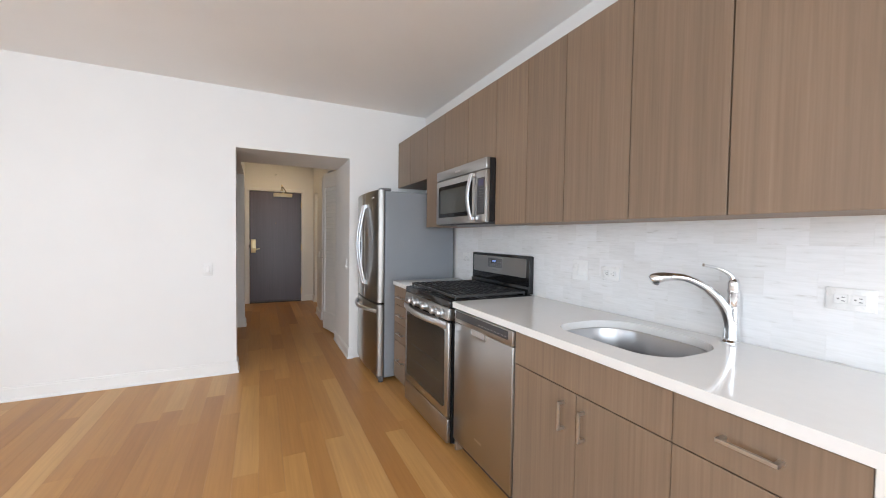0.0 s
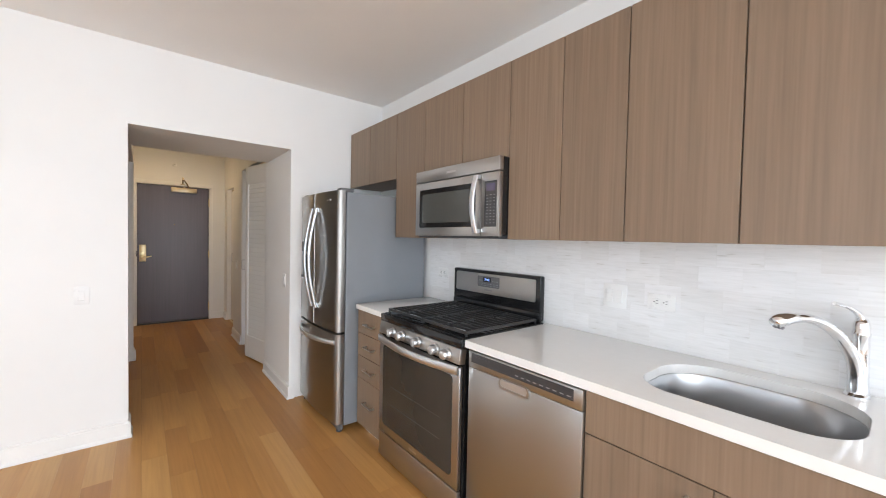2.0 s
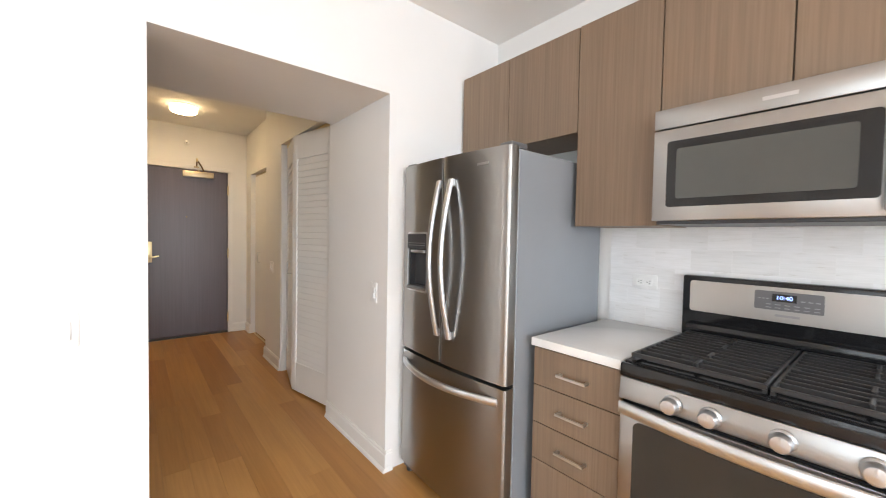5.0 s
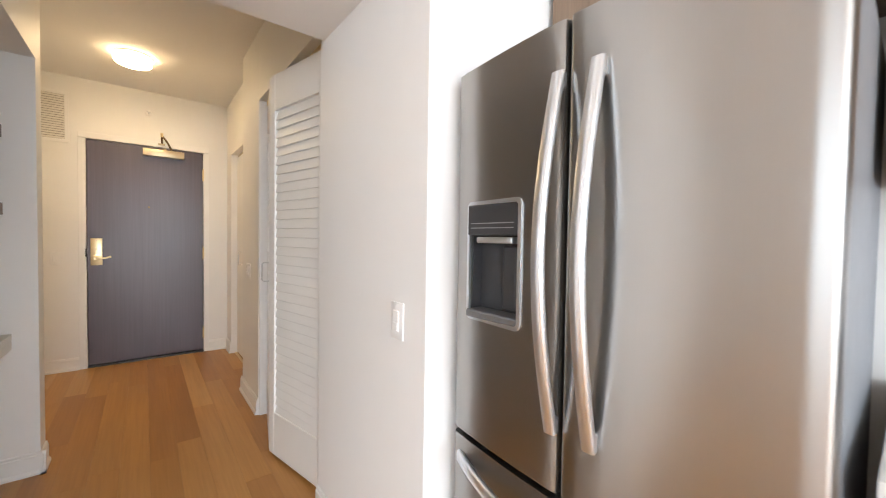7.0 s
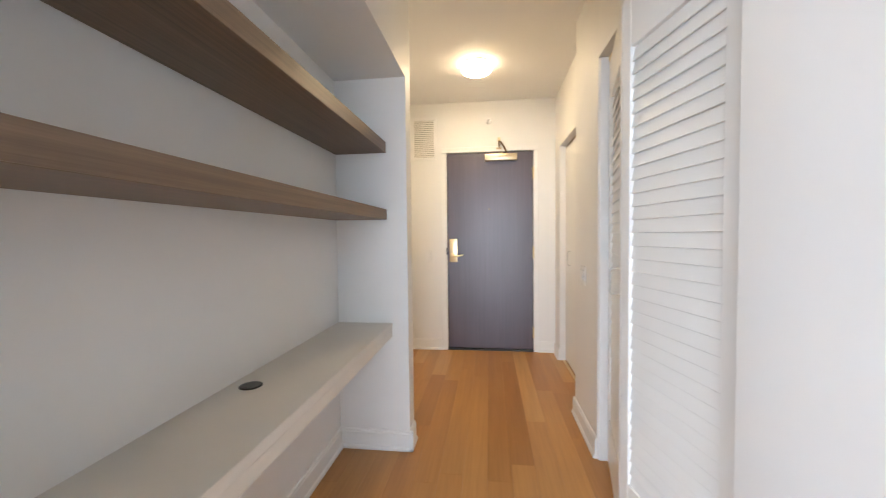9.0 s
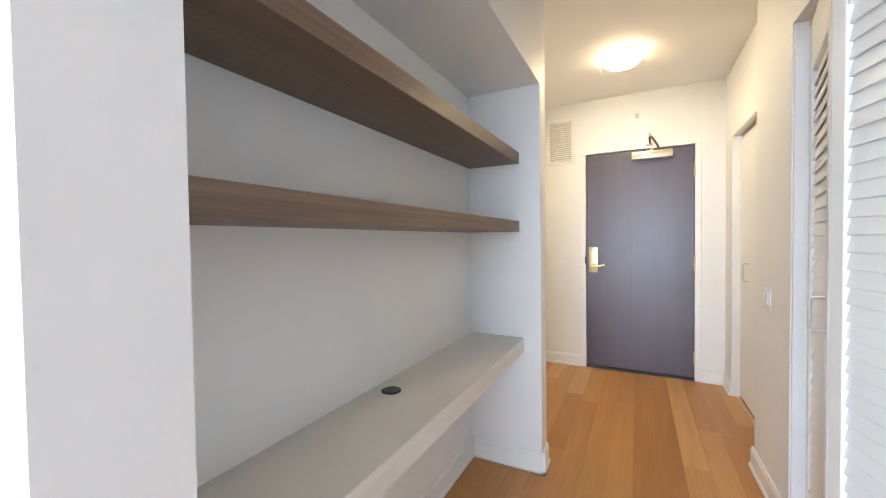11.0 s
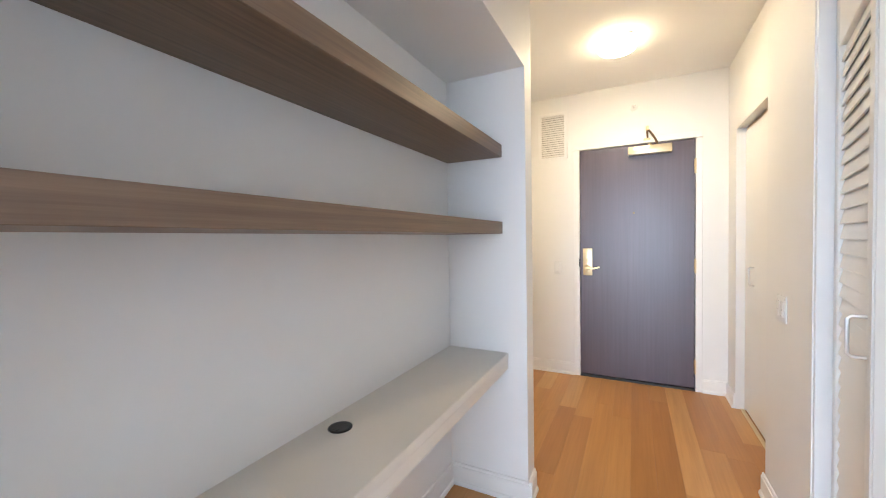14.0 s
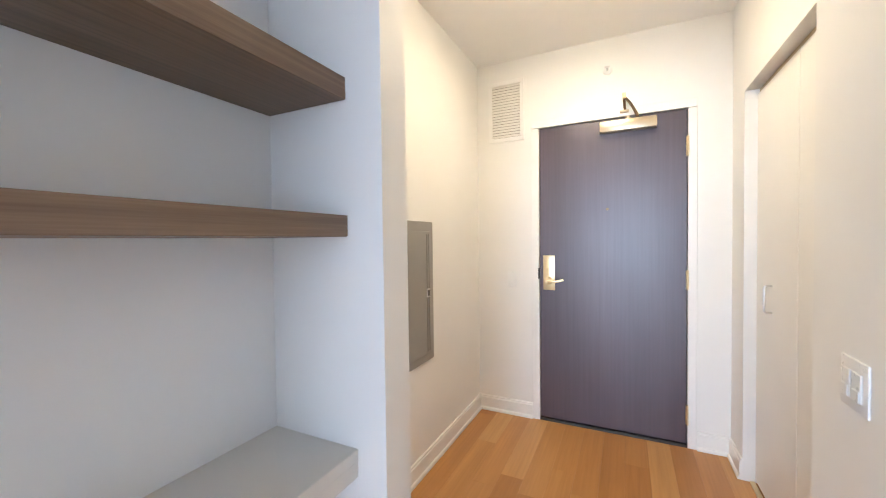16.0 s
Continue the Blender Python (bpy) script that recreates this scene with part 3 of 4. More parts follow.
def air_vent():
    v = thing("air_vent", (-0.222, ENTRY, 2.07), "white metal louvered air vent high on the wall", "vent")
    x0, x1, z0, z1 = -0.36, -0.087, 2.068, 2.522
    # flat sheet whose dark colour stands in for shade between the slats
    part("backing", box(x0 + 0.03, x1 - 0.03, ENTRY - 0.003, ENTRY, z0 + 0.03, z1 - 0.03), M_VENTSHADE, v)
    for a in ((x0, x1, z0, z0 + 0.03), (x0, x1, z1 - 0.03, z1), (x0, x0 + 0.03, z0 + 0.03, z1 - 0.03), (x1 - 0.03, x1, z0 + 0.03, z1 - 0.03)):
        part("vent_frame", box(a[0], a[1], ENTRY - 0.010, ENTRY, a[2], a[3], 0.002), M_TRIM, v)
    bm = box(x0 + 0.028, x1 - 0.028, -0.0012, 0.0012, -0.0082, 0.0082)
    bm.transform(Matrix.Rotation(radians(24), 4, "X"))
    me = mesh_of("slat", bm, M_VENT)
    n = 19
    for k in range(n):
        piece("slat", me, v, Matrix.Translation((0, ENTRY - 0.007, z0 + 0.03 + (k + 0.5) * (z1 - z0 - 0.06) / n)))


air_vent()

spr = thing("sprinkler", (0.477, ENTRY, 2.457), "small white sidewall fire sprinkler", "sprinkler")
part("escutcheon", lathe([(0.030, 0), (0.029, 0.004), (0.018, 0.008), (0.010, 0.009)], (0.477, ENTRY, 2.457), 24, "-Y"), M_TRIM, spr)
part("sprinkler_head", join(rod((0.477, ENTRY - 0.008, 2.457), (0.477, ENTRY - 0.045, 2.457), 0.007), box(0.460, 0.494, ENTRY - 0.055, ENTRY - 0.045, 2.455, 2.467, 0.002)), M_NICKEL, spr)

panel = thing("breaker_panel", (HALL_W, 6.78, 0.63), "grey metal electrical breaker panel, closed", "electrical panel")
part("panel_trim", box(HALL_W, HALL_W + 0.008, 6.60, 6.985, 0.632, 1.44, 0.003), M_PANEL, panel)
pdoor = part("panel_door", box(HALL_W + 0.008, HALL_W + 0.013, 6.64, 6.95, 0.675, 1.385, 0.002), M_PANEL, panel)
for y in (6.925, 6.90, 6.665, 6.69):
    part("rib", box(HALL_W + 0.013, HALL_W + 0.017, y - 0.005, y + 0.005, 0.69, 1.37, 0.0015), M_PANEL, pdoor)
part("latch", box(HALL_W + 0.013, HALL_W + 0.020, 6.887, 6.927, 1.005, 1.055, 0.003), M_NICKEL, pdoor, "bright metal latch")
part("keyhole", box(HALL_W + 0.020, HALL_W + 0.0215, 6.895, 6.919, 1.013, 1.047), M_SLOT, pdoor)

lamp = thing("ceiling_lamp", (0.375, 6.90, CEIL), "round white glass flush ceiling lamp, lit", "lamp")
part("lamp_base", lathe([(0.10, -0.012), (0.119, -0.012), (0.121, -0.010), (0.121, -0.002), (0.120, 0)], (0.375, 6.90, CEIL), 40), M_TRIM, lamp)
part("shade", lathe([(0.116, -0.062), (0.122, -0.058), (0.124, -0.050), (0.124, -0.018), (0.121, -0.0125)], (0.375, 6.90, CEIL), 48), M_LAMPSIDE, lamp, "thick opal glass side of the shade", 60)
part("diffuser", lathe([(0.0, -0.080), (0.06, -0.079), (0.096, -0.074), (0.110, -0.068), (0.1155, -0.0625)], (0.375, 6.90, CEIL), 48), M_LAMP, lamp, "lit opal glass", 60)

# ---- desk niche ----


def wall_shelf(z0, z1, label):
    s = thing("wall_shelf", (-0.26, 4.92, z0), label, "shelf", "shelves in the desk niche")
    part("shelf_board", box(NICHE_B, -0.1145, N0 + 0.001, N1 - 0.001, z0, z1, 0.0015), M_CABH, s)
    part("front_edge", box(-0.1143, -0.1125, N0 + 0.002, N1 - 0.002, z0 + 0.001, z1 - 0.001), M_CABH, s)


wall_shelf(1.727, 1.789, "thick brown wood-veneer floating shelf, empty")
wall_shelf(1.346, 1.406, "thick brown wood-veneer floating shelf, empty")
desk = thing("built_in_desk", (-0.25, 4.92, 0.668), "pale grey-beige laminate built-in desk with cable hole", "desk")
part("desktop", slab([(NICHE_B, N0 + 0.001), (-0.0915, N0 + 0.001), (-0.0915, N1 - 0.001), (NICHE_B, N1 - 0.001)],
                     [[(-0.335 + 0.030 * math.cos(a * math.pi / 12), 4.885 + 0.030 * math.sin(a * math.pi / 12)) for a in range(24)]], 0.715, 0.747), M_DESK, desk, smooth=0)
part("front_apron", box(-0.115, -0.090, N0 + 0.001, N1 - 0.001, 0.668, 0.7145, 0.001), M_DESK, desk)
part("front_edge", box(-0.0913, -0.0895, N0 + 0.0015, N1 - 0.0015, 0.715, 0.7465), M_DESK, desk)
part("support_rail", box(NICHE_B, NICHE_B + 0.02, N0 + 0.001, N1 - 0.001, 0.668, 0.7145), M_DESK, desk)
gr = thing("cable_grommet", (-0.335, 4.885, 0.747), "black plastic cable grommet set in the desk", "grommet")
part("ring", lathe([(0.026, -0.02), (0.0295, -0.02), (0.0295, 0.0005), (0.037, 0.0005), (0.037, 0.003), (0.034, 0.0045), (0.026, 0.004)], (-0.335, 4.885, 0.747), 32), M_BLACK, gr)
part("cap", lathe([(0.0, 0.0005), (0.0258, 0.0005), (0.0258, 0.003), (0.0, 0.0035)], (-0.335, 4.885, 0.747), 32), M_DARKPL, gr)
part("cap_slot", box(-0.344, -0.326, 4.861, 4.872, 0.7503, 0.7515), M_BLACK, gr)

# ---- kitchen units ----
UF = 1.59    # front of the wall units
BF = 1.285   # front of the base units
CT = 0.921   # top of the worktop


def bar_pull(parent, p, q, out=(-1, 0, 0)):
    """A flat bar pull on two posts."""
    p, q, o = Vector(p), Vector(q), Vector(out)
    d = (q - p).normalized()
    side = d.cross(o)
    body = part("pull", strap([p + o * 0.028, q + o * 0.028], side, 0.005, 0.0045, 0.001), M_NICKEL, parent, "satin nickel bar pull")
    for e in (p + d * 0.006, q - d * 0.006):
        part("post", strap([e, e + o * 0.0285], side, 0.005, 0.006, 0.001), M_NICKEL, body)


def wall_unit(y0, y1, z0, z1, seams, label):
    """A wall unit with handle-less doors; y runs from y0 up to y1."""
    u = thing("wall_cabinet", ((UF + EAST) / 2, (y0 + y1) / 2, z0), label, "cabinet", "wall cabinets of the kitchen")
    part("body", box(UF + 0.021, EAST - 0.0, y0 + 0.001, y1 - 0.001, z0 + 0.001, z1, 0.001), M_CAB, u)
    # dark sheet behind the doors, painted shade for their seams
    part("shadow_gap", box(UF + 0.0185, UF + 0.0205, y0 + 0.002, y1 - 0.002, z0 + 0.003, z1 - 0.003), M_SEAMSHADE, u)
    ys = [y0, *seams, y1]
    for a, b in zip(ys, ys[1:]):
        part("door", box(UF, UF + 0.018, a + 0.0025, b - 0.0025, z0, z1, 0.001), M_CAB, u)


T = 2.335
wall_unit(3.04, 3.848, 1.845, T, [3.47], "brown wood-veneer cabinet over the fridge")
wall_unit(2.674, 3.04, 1.40, T, [], "narrow brown wood-veneer wall cabinet")
wall_unit(1.913, 2.674, 1.838, T, [2.285], "brown wood-veneer cabinet over the microwave")
wall_unit(1.295, 1.913, 1.40, T, [1.594], "tall brown wood-veneer wall cabinet")
wall_unit(0.551, 1.295, 1.40, T, [0.921], "tall brown wood-veneer wall cabinet")
wall_unit(0.11, 0.5505, 1.40, T, [], "tall brown wood-veneer wall cabinet")


def base_unit(y0, y1, fronts, label, toe=0.085):
    """A base unit; fronts are (y0, y1, z0, z1, pull) with pull as two points or None."""
    u = thing("base_cabinet", ((BF + EAST) / 2, (y0 + y1) / 2, 0), label, "cabinet", "base cabinets of the kitchen")
    part("body", box(BF + 0.021, EAST - 0.002, y0 + 0.001, y1 - 0.001, toe, 0.60 if y1 > 1.2 and y0 < 1 else 0.8865, 0.001), M_CAB, u)
    part("toe_kick", box(BF + 0.065, BF + 0.08, y0 + 0.001, y1 - 0.001, 0, toe - 0.001), M_TRIM, u, "pale toe kick")
    # dark sheet behind the fronts, painted shade for the gaps between them
    part("shadow_gap", box(BF + 0.0185, BF + 0.0205, y0 + 0.002, y1 - 0.002, toe + 0.003, 0.883), M_SEAMSHADE, u)
    for a, b, z0, z1, pull in fronts:
        f = part("door" if z1 - z0 > 0.4 else "drawer_front", box(BF, BF + 0.018, a + 0.0015, b - 0.0015, z0, z1, 0.001), M_CAB, u)
        if pull:
            bar_pull(f, (BF, *pull[0]), (BF, *pull[1]))


base_unit(0.514, 1.261, [(0.514, 1.261, 0.733, 0.879, None),
                         (0.514, 0.880, 0.085, 0.729, ((0.840, 0.568), (0.840, 0.682))),
                         (0.880, 1.261, 0.085, 0.729, ((0.942, 0.568), (0.942, 0.682)))], "brown wood-veneer sink cabinet with two doors")
base_unit(0.118, 0.514, [(0.118, 0.514, 0.733, 0.879, ((0.255, 0.812), (0.385, 0.812))),
                         (0.118, 0.514, 0.412, 0.729, ((0.255, 0.60), (0.385, 0.60))),
                         (0.118, 0.514, 0.085, 0.408, ((0.255, 0.28), (0.385, 0.28)))], "brown wood-veneer drawer cabinet at the worktop's end")
base_unit(2.650, 3.026, [(2.650, 3.026, 0.722, 0.879, ((2.772, 0.795), (2.898, 0.795))),
                         (2.650, 3.026, 0.562, 0.718, ((2.772, 0.640), (2.898, 0.640))),
                         (2.650, 3.026, 0.404, 0.558, ((2.772, 0.482), (2.898, 0.482))),
                         (2.650, 3.026, 0.072, 0.400, ((2.772, 0.250), (2.898, 0.250)))], "narrow brown wood-veneer cabinet of four drawers", 0.072)
solid("end_panel", box(BF - 0.001, EAST - 0.002, 0.1, 0.117, 0, 0.8865, 0.001), M_DOORPAINT, "pale end panel of the kitchen units", "panel")
solid("filler_strip", box(BF + 0.012, EAST - 0.05, 1.848, 1.872, 0.0, 0.8865, 0.001), M_CAB, "brown filler strip between range and dishwasher", "panel")

# worktops
SX, SY, SHX, SHY = 1.598, 0.890, 0.207, 0.270


def sink_line(grow=0.0, n=14):
    """Outline of the bowl: straight front, well rounded back corners."""
    out = []
    for sx, sy, a0, r in ((1, 1, 0, 0.175), (-1, 1, 90, 0.13), (-1, -1, 180, 0.13), (1, -1, 270, 0.175)):
        for k in range(n + 1):
            a = radians(a0 + 90 * k / n)
            out.append((SX + sx * (SHX - r) + (r + grow) * math.cos(a), SY + sy * (SHY - r) + (r + grow) * math.sin(a)))
    return out


top = slab([(1.269, 0.098), (EAST - 0.012, 0.098), (EAST - 0.012, 1.872), (1.269, 1.872)], [sink_line()], 0.887, CT)
solid("worktop", top, M_QUARTZ, "white polished quartz worktop with a sink cut-out", "countertop", smooth=0)
solid("worktop", box(1.269, EAST - 0.012, 2.648, 3.030, 0.887, CT, 0.002, 2), M_QUARTZ, "short white quartz worktop beside the fridge", "countertop")


def sink():
    s = thing("sink", (SX, SY, 0.65), "undermount stainless steel kitchen sink, empty", "sink")
    bm = bmesh.new()
    rings = []
    for grow, z in ((0.012, 0.8865), (-0.003, 0.8865), (-0.006, 0.881), (-0.009, 0.76), (-0.014, 0.69), (-0.030, 0.662), (-0.06, 0.653), (-0.11, 0.651)):
        rings.append([bm.verts.new((x, y, z)) for x, y in sink_line(grow)])
    n = len(rings[0])
    for a, b in zip(rings, rings[1:]):
        for k in range(n):
            bm.faces.new((a[k], a[(k + 1) % n], b[(k + 1) % n], b[k]))
    bm.faces.new(rings[-1])
    bmesh.ops.recalc_face_normals(bm, faces=bm.faces[:])
    bmesh.ops.solidify(bm, geom=bm.faces[:], thickness=0.002)
    part("bowl", bm, M_SINK, s, smooth=60)
    d = part("drain", lathe([(0.045, 0.0), (0.045, 0.003), (0.036, 0.004), (0.032, 0.0015), (0.0, 0.001)], (SX + 0.03, SY, 0.6535), 32), M_CHROME, s, "chrome drain")
    part("strainer", lathe([(0.028, 0.002), (0.027, 0.006), (0.006, 0.008), (0.006, 0.018), (0.0, 0.019)], (SX + 0.03, SY, 0.6535), 24), M_CHROME, d)


sink()


def faucet():
    bx, by = 1.862, 0.664
    f = thing("faucet", (bx, by, CT), "chrome kitchen faucet with arched spout and lever", "faucet")
    part("base", lathe([(0.031, 0.0), (0.031, 0.004), (0.027, 0.008), (0.024, 0.012)], (bx, by, CT), 32), M_CHROME, f)
    line = smooth_line([(bx, by, CT + 0.008), (bx - 0.002, by + 0.002, CT + 0.075), (bx - 0.022, by + 0.016, CT + 0.140), (bx - 0.07, by + 0.048, CT + 0.205),
                        (bx - 0.13, by + 0.088, CT + 0.243), (bx - 0.185, by + 0.126, CT + 0.250), (bx - 0.225, by + 0.153, CT + 0.243), (bx - 0.243, by + 0.166, CT + 0.233)], 6)
    k = len(line) - 1
    rad = []
    for i in range(k + 1):
        t = i / k
        r = 0.0235 - 0.0085 * min(1, t / 0.55)
        if t > 0.70:
            r = 0.015 + 0.0065 * math.sin((t - 0.70) / 0.30 * math.pi * 0.9)
        rad.append(r)
    part("spout", sweep(line, rad, 20, side=(0.54, 0.84, 0.0)), M_CHROME, f, smooth=70)
    tip = line[-1]
    part("spray_face", rod(tip + Vector((0.016, -0.011, -0.008)), tip + Vector((0.014, -0.010, -0.017)), 0.013, 0.011), M_GREYPL, f)
    part("spray_button", rod(tip + Vector((0.060, -0.042, 0.018)), tip + Vector((0.055, -0.048, 0.012)), 0.012), M_GREYPL, f)
    part("body", lathe([(0.024, 0.0), (0.0225, 0.06), (0.0205, 0.13), (0.020, 0.185), (0.022, 0.19), (0.022, 0.198), (0.0195, 0.202), (0.0195, 0.225), (0.015, 0.240), (0.006, 0.247)],
                       (bx + 0.006, by - 0.004, CT + 0.006), 32), M_CHROME, f, smooth=60)
    lever = smooth_line([(bx + 0.006, by - 0.004, CT + 0.225), (bx - 0.006, by + 0.004, CT + 0.262), (bx - 0.045, by + 0.028, CT + 0.288), (bx - 0.100, by + 0.050, CT + 0.300)], 6)
    kk = len(lever) - 1
    part("lever", sweep(lever, [0.014 - 0.008 * min(1, i / kk * 1.6) for i in range(kk + 1)], 14, side=(0.54, 0.84, 0)), M_CHROME, f, smooth=70)


faucet()

switch_plate("light_switch", (EAST - 0.0086, 1.481, 1.132), (-1, 0), 2, "white double switch plate on marble tiles")
switch_plate("wall_outlet", (EAST - 0.0086, 1.269, 1.130), (-1, 0), 1, "white horizontal power outlet on marble tiles", True, True)
switch_plate("wall_outlet", (EAST - 0.0086, 0.351, 1.134), (-1, 0), 1, "white horizontal power outlet on marble tiles", True, True)
switch_plate("wall_outlet", (EAST - 0.0086, 2.842, 1.136), (-1, 0), 1, "white horizontal power outlet on marble tiles", True, True)

# ---- dishwasher ----


def dishwasher():
    y0, y1, f = 1.263, 1.846, 1.272
    d = thing("dishwasher", (1.58, (y0 + y1) / 2, 0), "stainless steel dishwasher under the worktop, closed", "dishwasher")
    part("tub", box(f + 0.03, EAST - 0.05, y0 + 0.004, y1 - 0.004, 0.09, 0.878), M_DARKPL, d)
    part("toe_kick", box(f + 0.07, f + 0.085, y0 + 0.002, y1 - 0.002, 0.0, 0.088), M_DARKPL, d)
    part("door", box(f, f + 0.028, y0, y1, 0.09, 0.803, 0.004, 2), M_STEELM, d, "brushed stainless door")
    strip = part("control_strip", box(f - 0.002, f + 0.028, y0, y1, 0.805, 0.880, 0.004, 2), M_STEELM, d)
    part("control_panel", box(f - 0.004, f - 0.0015, y0 + 0.035, y1 - 0.02, 0.830, 0.873, 0.001), M_DARKPL, strip, "dark grey touch panel")
    for k in range(9):
        y = y0 + 0.045 + 0.030 * k
        part("key_mark", box(f - 0.0046, f - 0.0041, y, y + 0.016, 0.842, 0.846), M_PRINT, strip)
    for k in range(5):
        y = y1 - 0.06 - 0.02 * k
        part("vent_mark", box(f - 0.0046, f - 0.0041, y, y + 0.012, 0.858, 0.862), M_SLOT, strip)
    cy = (y0 + y1) / 2 + 0.02
    face_on = Matrix(((0, 0, -1, f + 0.001), (1, 0, 0, 0), (0, 1, 0, 0), (0, 0, 0, 1)))
    rim = slab(rounded(cy, 0.788, 0.082, 0.025, 0.022), [rounded(cy, 0.791, 0.073, 0.0175, 0.016)], 0, 0.006)
    rim.transform(face_on)
    bmesh.ops.recalc_face_normals(rim, faces=rim.faces[:])
    part("handle_rim", rim, M_STEELM, d, "bright rim of a pocket handle", 40)
    cup = slab(rounded(cy, 0.791, 0.0725, 0.017, 0.0155), [], 0, 0.0022)
    cup.transform(face_on)
    bmesh.ops.recalc_face_normals(cup, faces=cup.faces[:])
    part("handle_pocket", cup, M_STEELSOFT, d, "bright pocket", 0)
    part("handle_lip", box(f - 0.010, f - 0.001, cy - 0.062, cy + 0.062, 0.8035, 0.8075, 0.0015), M_STEELSOFT, d)
    part("badge", box(f - 0.001, f, y0 + 0.26, y0 + 0.33, 0.20, 0.212), M_NICKEL, d, "small bright badge")


dishwasher()

# ---- gas range ----


def gas_range():
    y0, y1 = 1.881, 2.641
    cy = (y0 + y1) / 2
    r = thing("gas_range", (1.58, cy, 0), "stainless steel gas range with black cast-iron grates", "stove")
    part("body", box(1.273, 1.89, y0 + 0.002, y1 - 0.002, 0.03, 0.905), M_BLACK, r)
    for x in (1.33, 1.85):
        for y in (y0 + 0.05, y1 - 0.05):
            part("foot", rod((x, y, 0), (x, y, 0.032), 0.018), M_DARKPL, r)
    # cooktop with a raised rim
    part("cooktop", box(1.275, 1.885, y0 - 0.002, y1 + 0.002, 0.900, 0.925, 0.006, 2), M_BLACK, r, "glossy black enamel cooktop")
    part("cooktop_front", box(1.250, 1.282, y0 - 0.002, y1 + 0.002, 0.877, 0.922, 0.006, 2), M_BLACK, r)
    # slanted control panel
    bm = box(-0.012, 0.03, y0, y1, -0.036, 0.037, 0.004, 2)
    bm.transform(Matrix.Translation((1.257, 0, 0.838)) @ Matrix.Rotation(radians(9), 4, "Y"))
    cp = part("control_panel", bm, M_STEEL, r, "stainless front panel with five knobs")
    for y in (2.476, 2.376, 2.220, 2.062, 1.968):
        at = (1.243, y, 0.836)
        part("knob_skirt", lathe([(0.028, 0.0), (0.028, 0.006), (0.024, 0.011)], at, 28, "-X"), M_STEELSOFT, cp)
        kn = part("knob", lathe([(0.022, 0.008), (0.0245, 0.015), (0.0240, 0.033), (0.020, 0.040), (0.004, 0.042)], at, 28, "-X"), M_STEELSOFT, cp, "silver knob")
        part("pointer", box(at[0] - 0.0415, at[0] - 0.036, y - 0.003, y + 0.003, 0.838, 0.855, 0.001), M_STEELSOFT, kn)
    # oven door
    od = part("oven_door", box(1.247, 1.272, y0 + 0.003, y1 - 0.003, 0.192, 0.788, 0.005, 2), M_STEEL, r, "stainless oven door with dark glass")
    part("vent_slot", box(1.256, 1.272, y0 + 0.01, y1 - 0.01, 0.789, 0.802), M_BLACK, r)
    bm = slab([(a, b) for a, b in rounded(cy, 0.492, 0.330, 0.246, 0.022)], [], 0, 0.004)
    bm.transform(Matrix(((0, 0, -1, 1.2475), (1, 0, 0, 0), (0, 1, 0, 0), (0, 0, 0, 1))))
    bmesh.ops.recalc_face_normals(bm, faces=bm.faces[:])
    part("oven_window", bm, M_OVENGLASS, od, "dark oven glass", 0)
    for z in (0.39, 0.50):
        part("rack_line", box(1.2430, 1.2434, y0 + 0.14, y1 - 0.14, z, z + 0.002), M_DARKPL, od)
    line = [Vector((1.238 - 0.046 * math.sin(math.pi * k / 20), y0 + 0.006 + (y1 - y0 - 0.012) * k / 20, 0.775)) for k in range(21)]
    hd = part("oven_handle", strap(line, (0, 0, 1), 0.021, 0.006, 0.004), M_STEELSOFT, od, "wide bowed satin metal handle", 60)
    for y in (y0 + 0.018, y1 - 0.018):
        part("handle_post", box(1.232, 1.2475, y - 0.012, y + 0.012, 0.760, 0.787, 0.003), M_STEELSOFT, hd)
    part("badge", box(1.2460, 1.2472, cy - 0.035, cy + 0.035, 0.212, 0.222), M_NICKEL, od)
    # storage drawer
    part("drawer", box(1.247, 1.272, y0 + 0.003, y1 - 0.003, 0.035, 0.186, 0.005, 2), M_STEEL, r, "stainless storage drawer")
    # backguard
    bg = part("backguard", box(1.868, EAST - 0.010, y0 + 0.016, y1 + 0.022, 0.925, 1.190, 0.008, 2), M_BLACK, r, "black backguard")
    by = cy + 0.019
    bm = slab(rounded(by, 1.103, 0.352, 0.066, 0.012), [], 0, 0.004)
    turn = Matrix(((0, 0, -1, 1.868), (1, 0, 0, 0), (0, 1, 0, 0), (0, 0, 0, 1)))
    bm.transform(turn)
    bmesh.ops.recalc_face_normals(bm, faces=bm.faces[:])
    part("face_plate", bm, M_STEEL, bg, "brushed stainless face", 0)
    part("ledge", box(1.845, 1.870, y0, y1, 0.928, 0.985, 0.008, 2), M_BLACK, bg)
    dp = slab(rounded(by + 0.03, 1.118, 0.098, 0.036, 0.006), [], 0, 0.003)
    dp.transform(Matrix(((0, 0, -1, 1.864), (1, 0, 0, 0), (0, 1, 0, 0), (0, 0, 0, 1))))
    bmesh.ops.recalc_face_normals(dp, faces=dp.faces[:])
    disp = part("display", dp, M_GREYPL, bg, "dark clock display", 0)
    part("screen", box(1.8596, 1.8606, by + 0.005, by + 0.075, 1.116, 1.144), M_BLACK, disp)
    cu = bpy.data.curves.new("clock_digits", "FONT")
    cu.body, cu.size, cu.align_x, cu.align_y, cu.extrude = "10:40", 0.022, "CENTER", "CENTER", 0.0002
    tmp = new("clock_digits", cu)
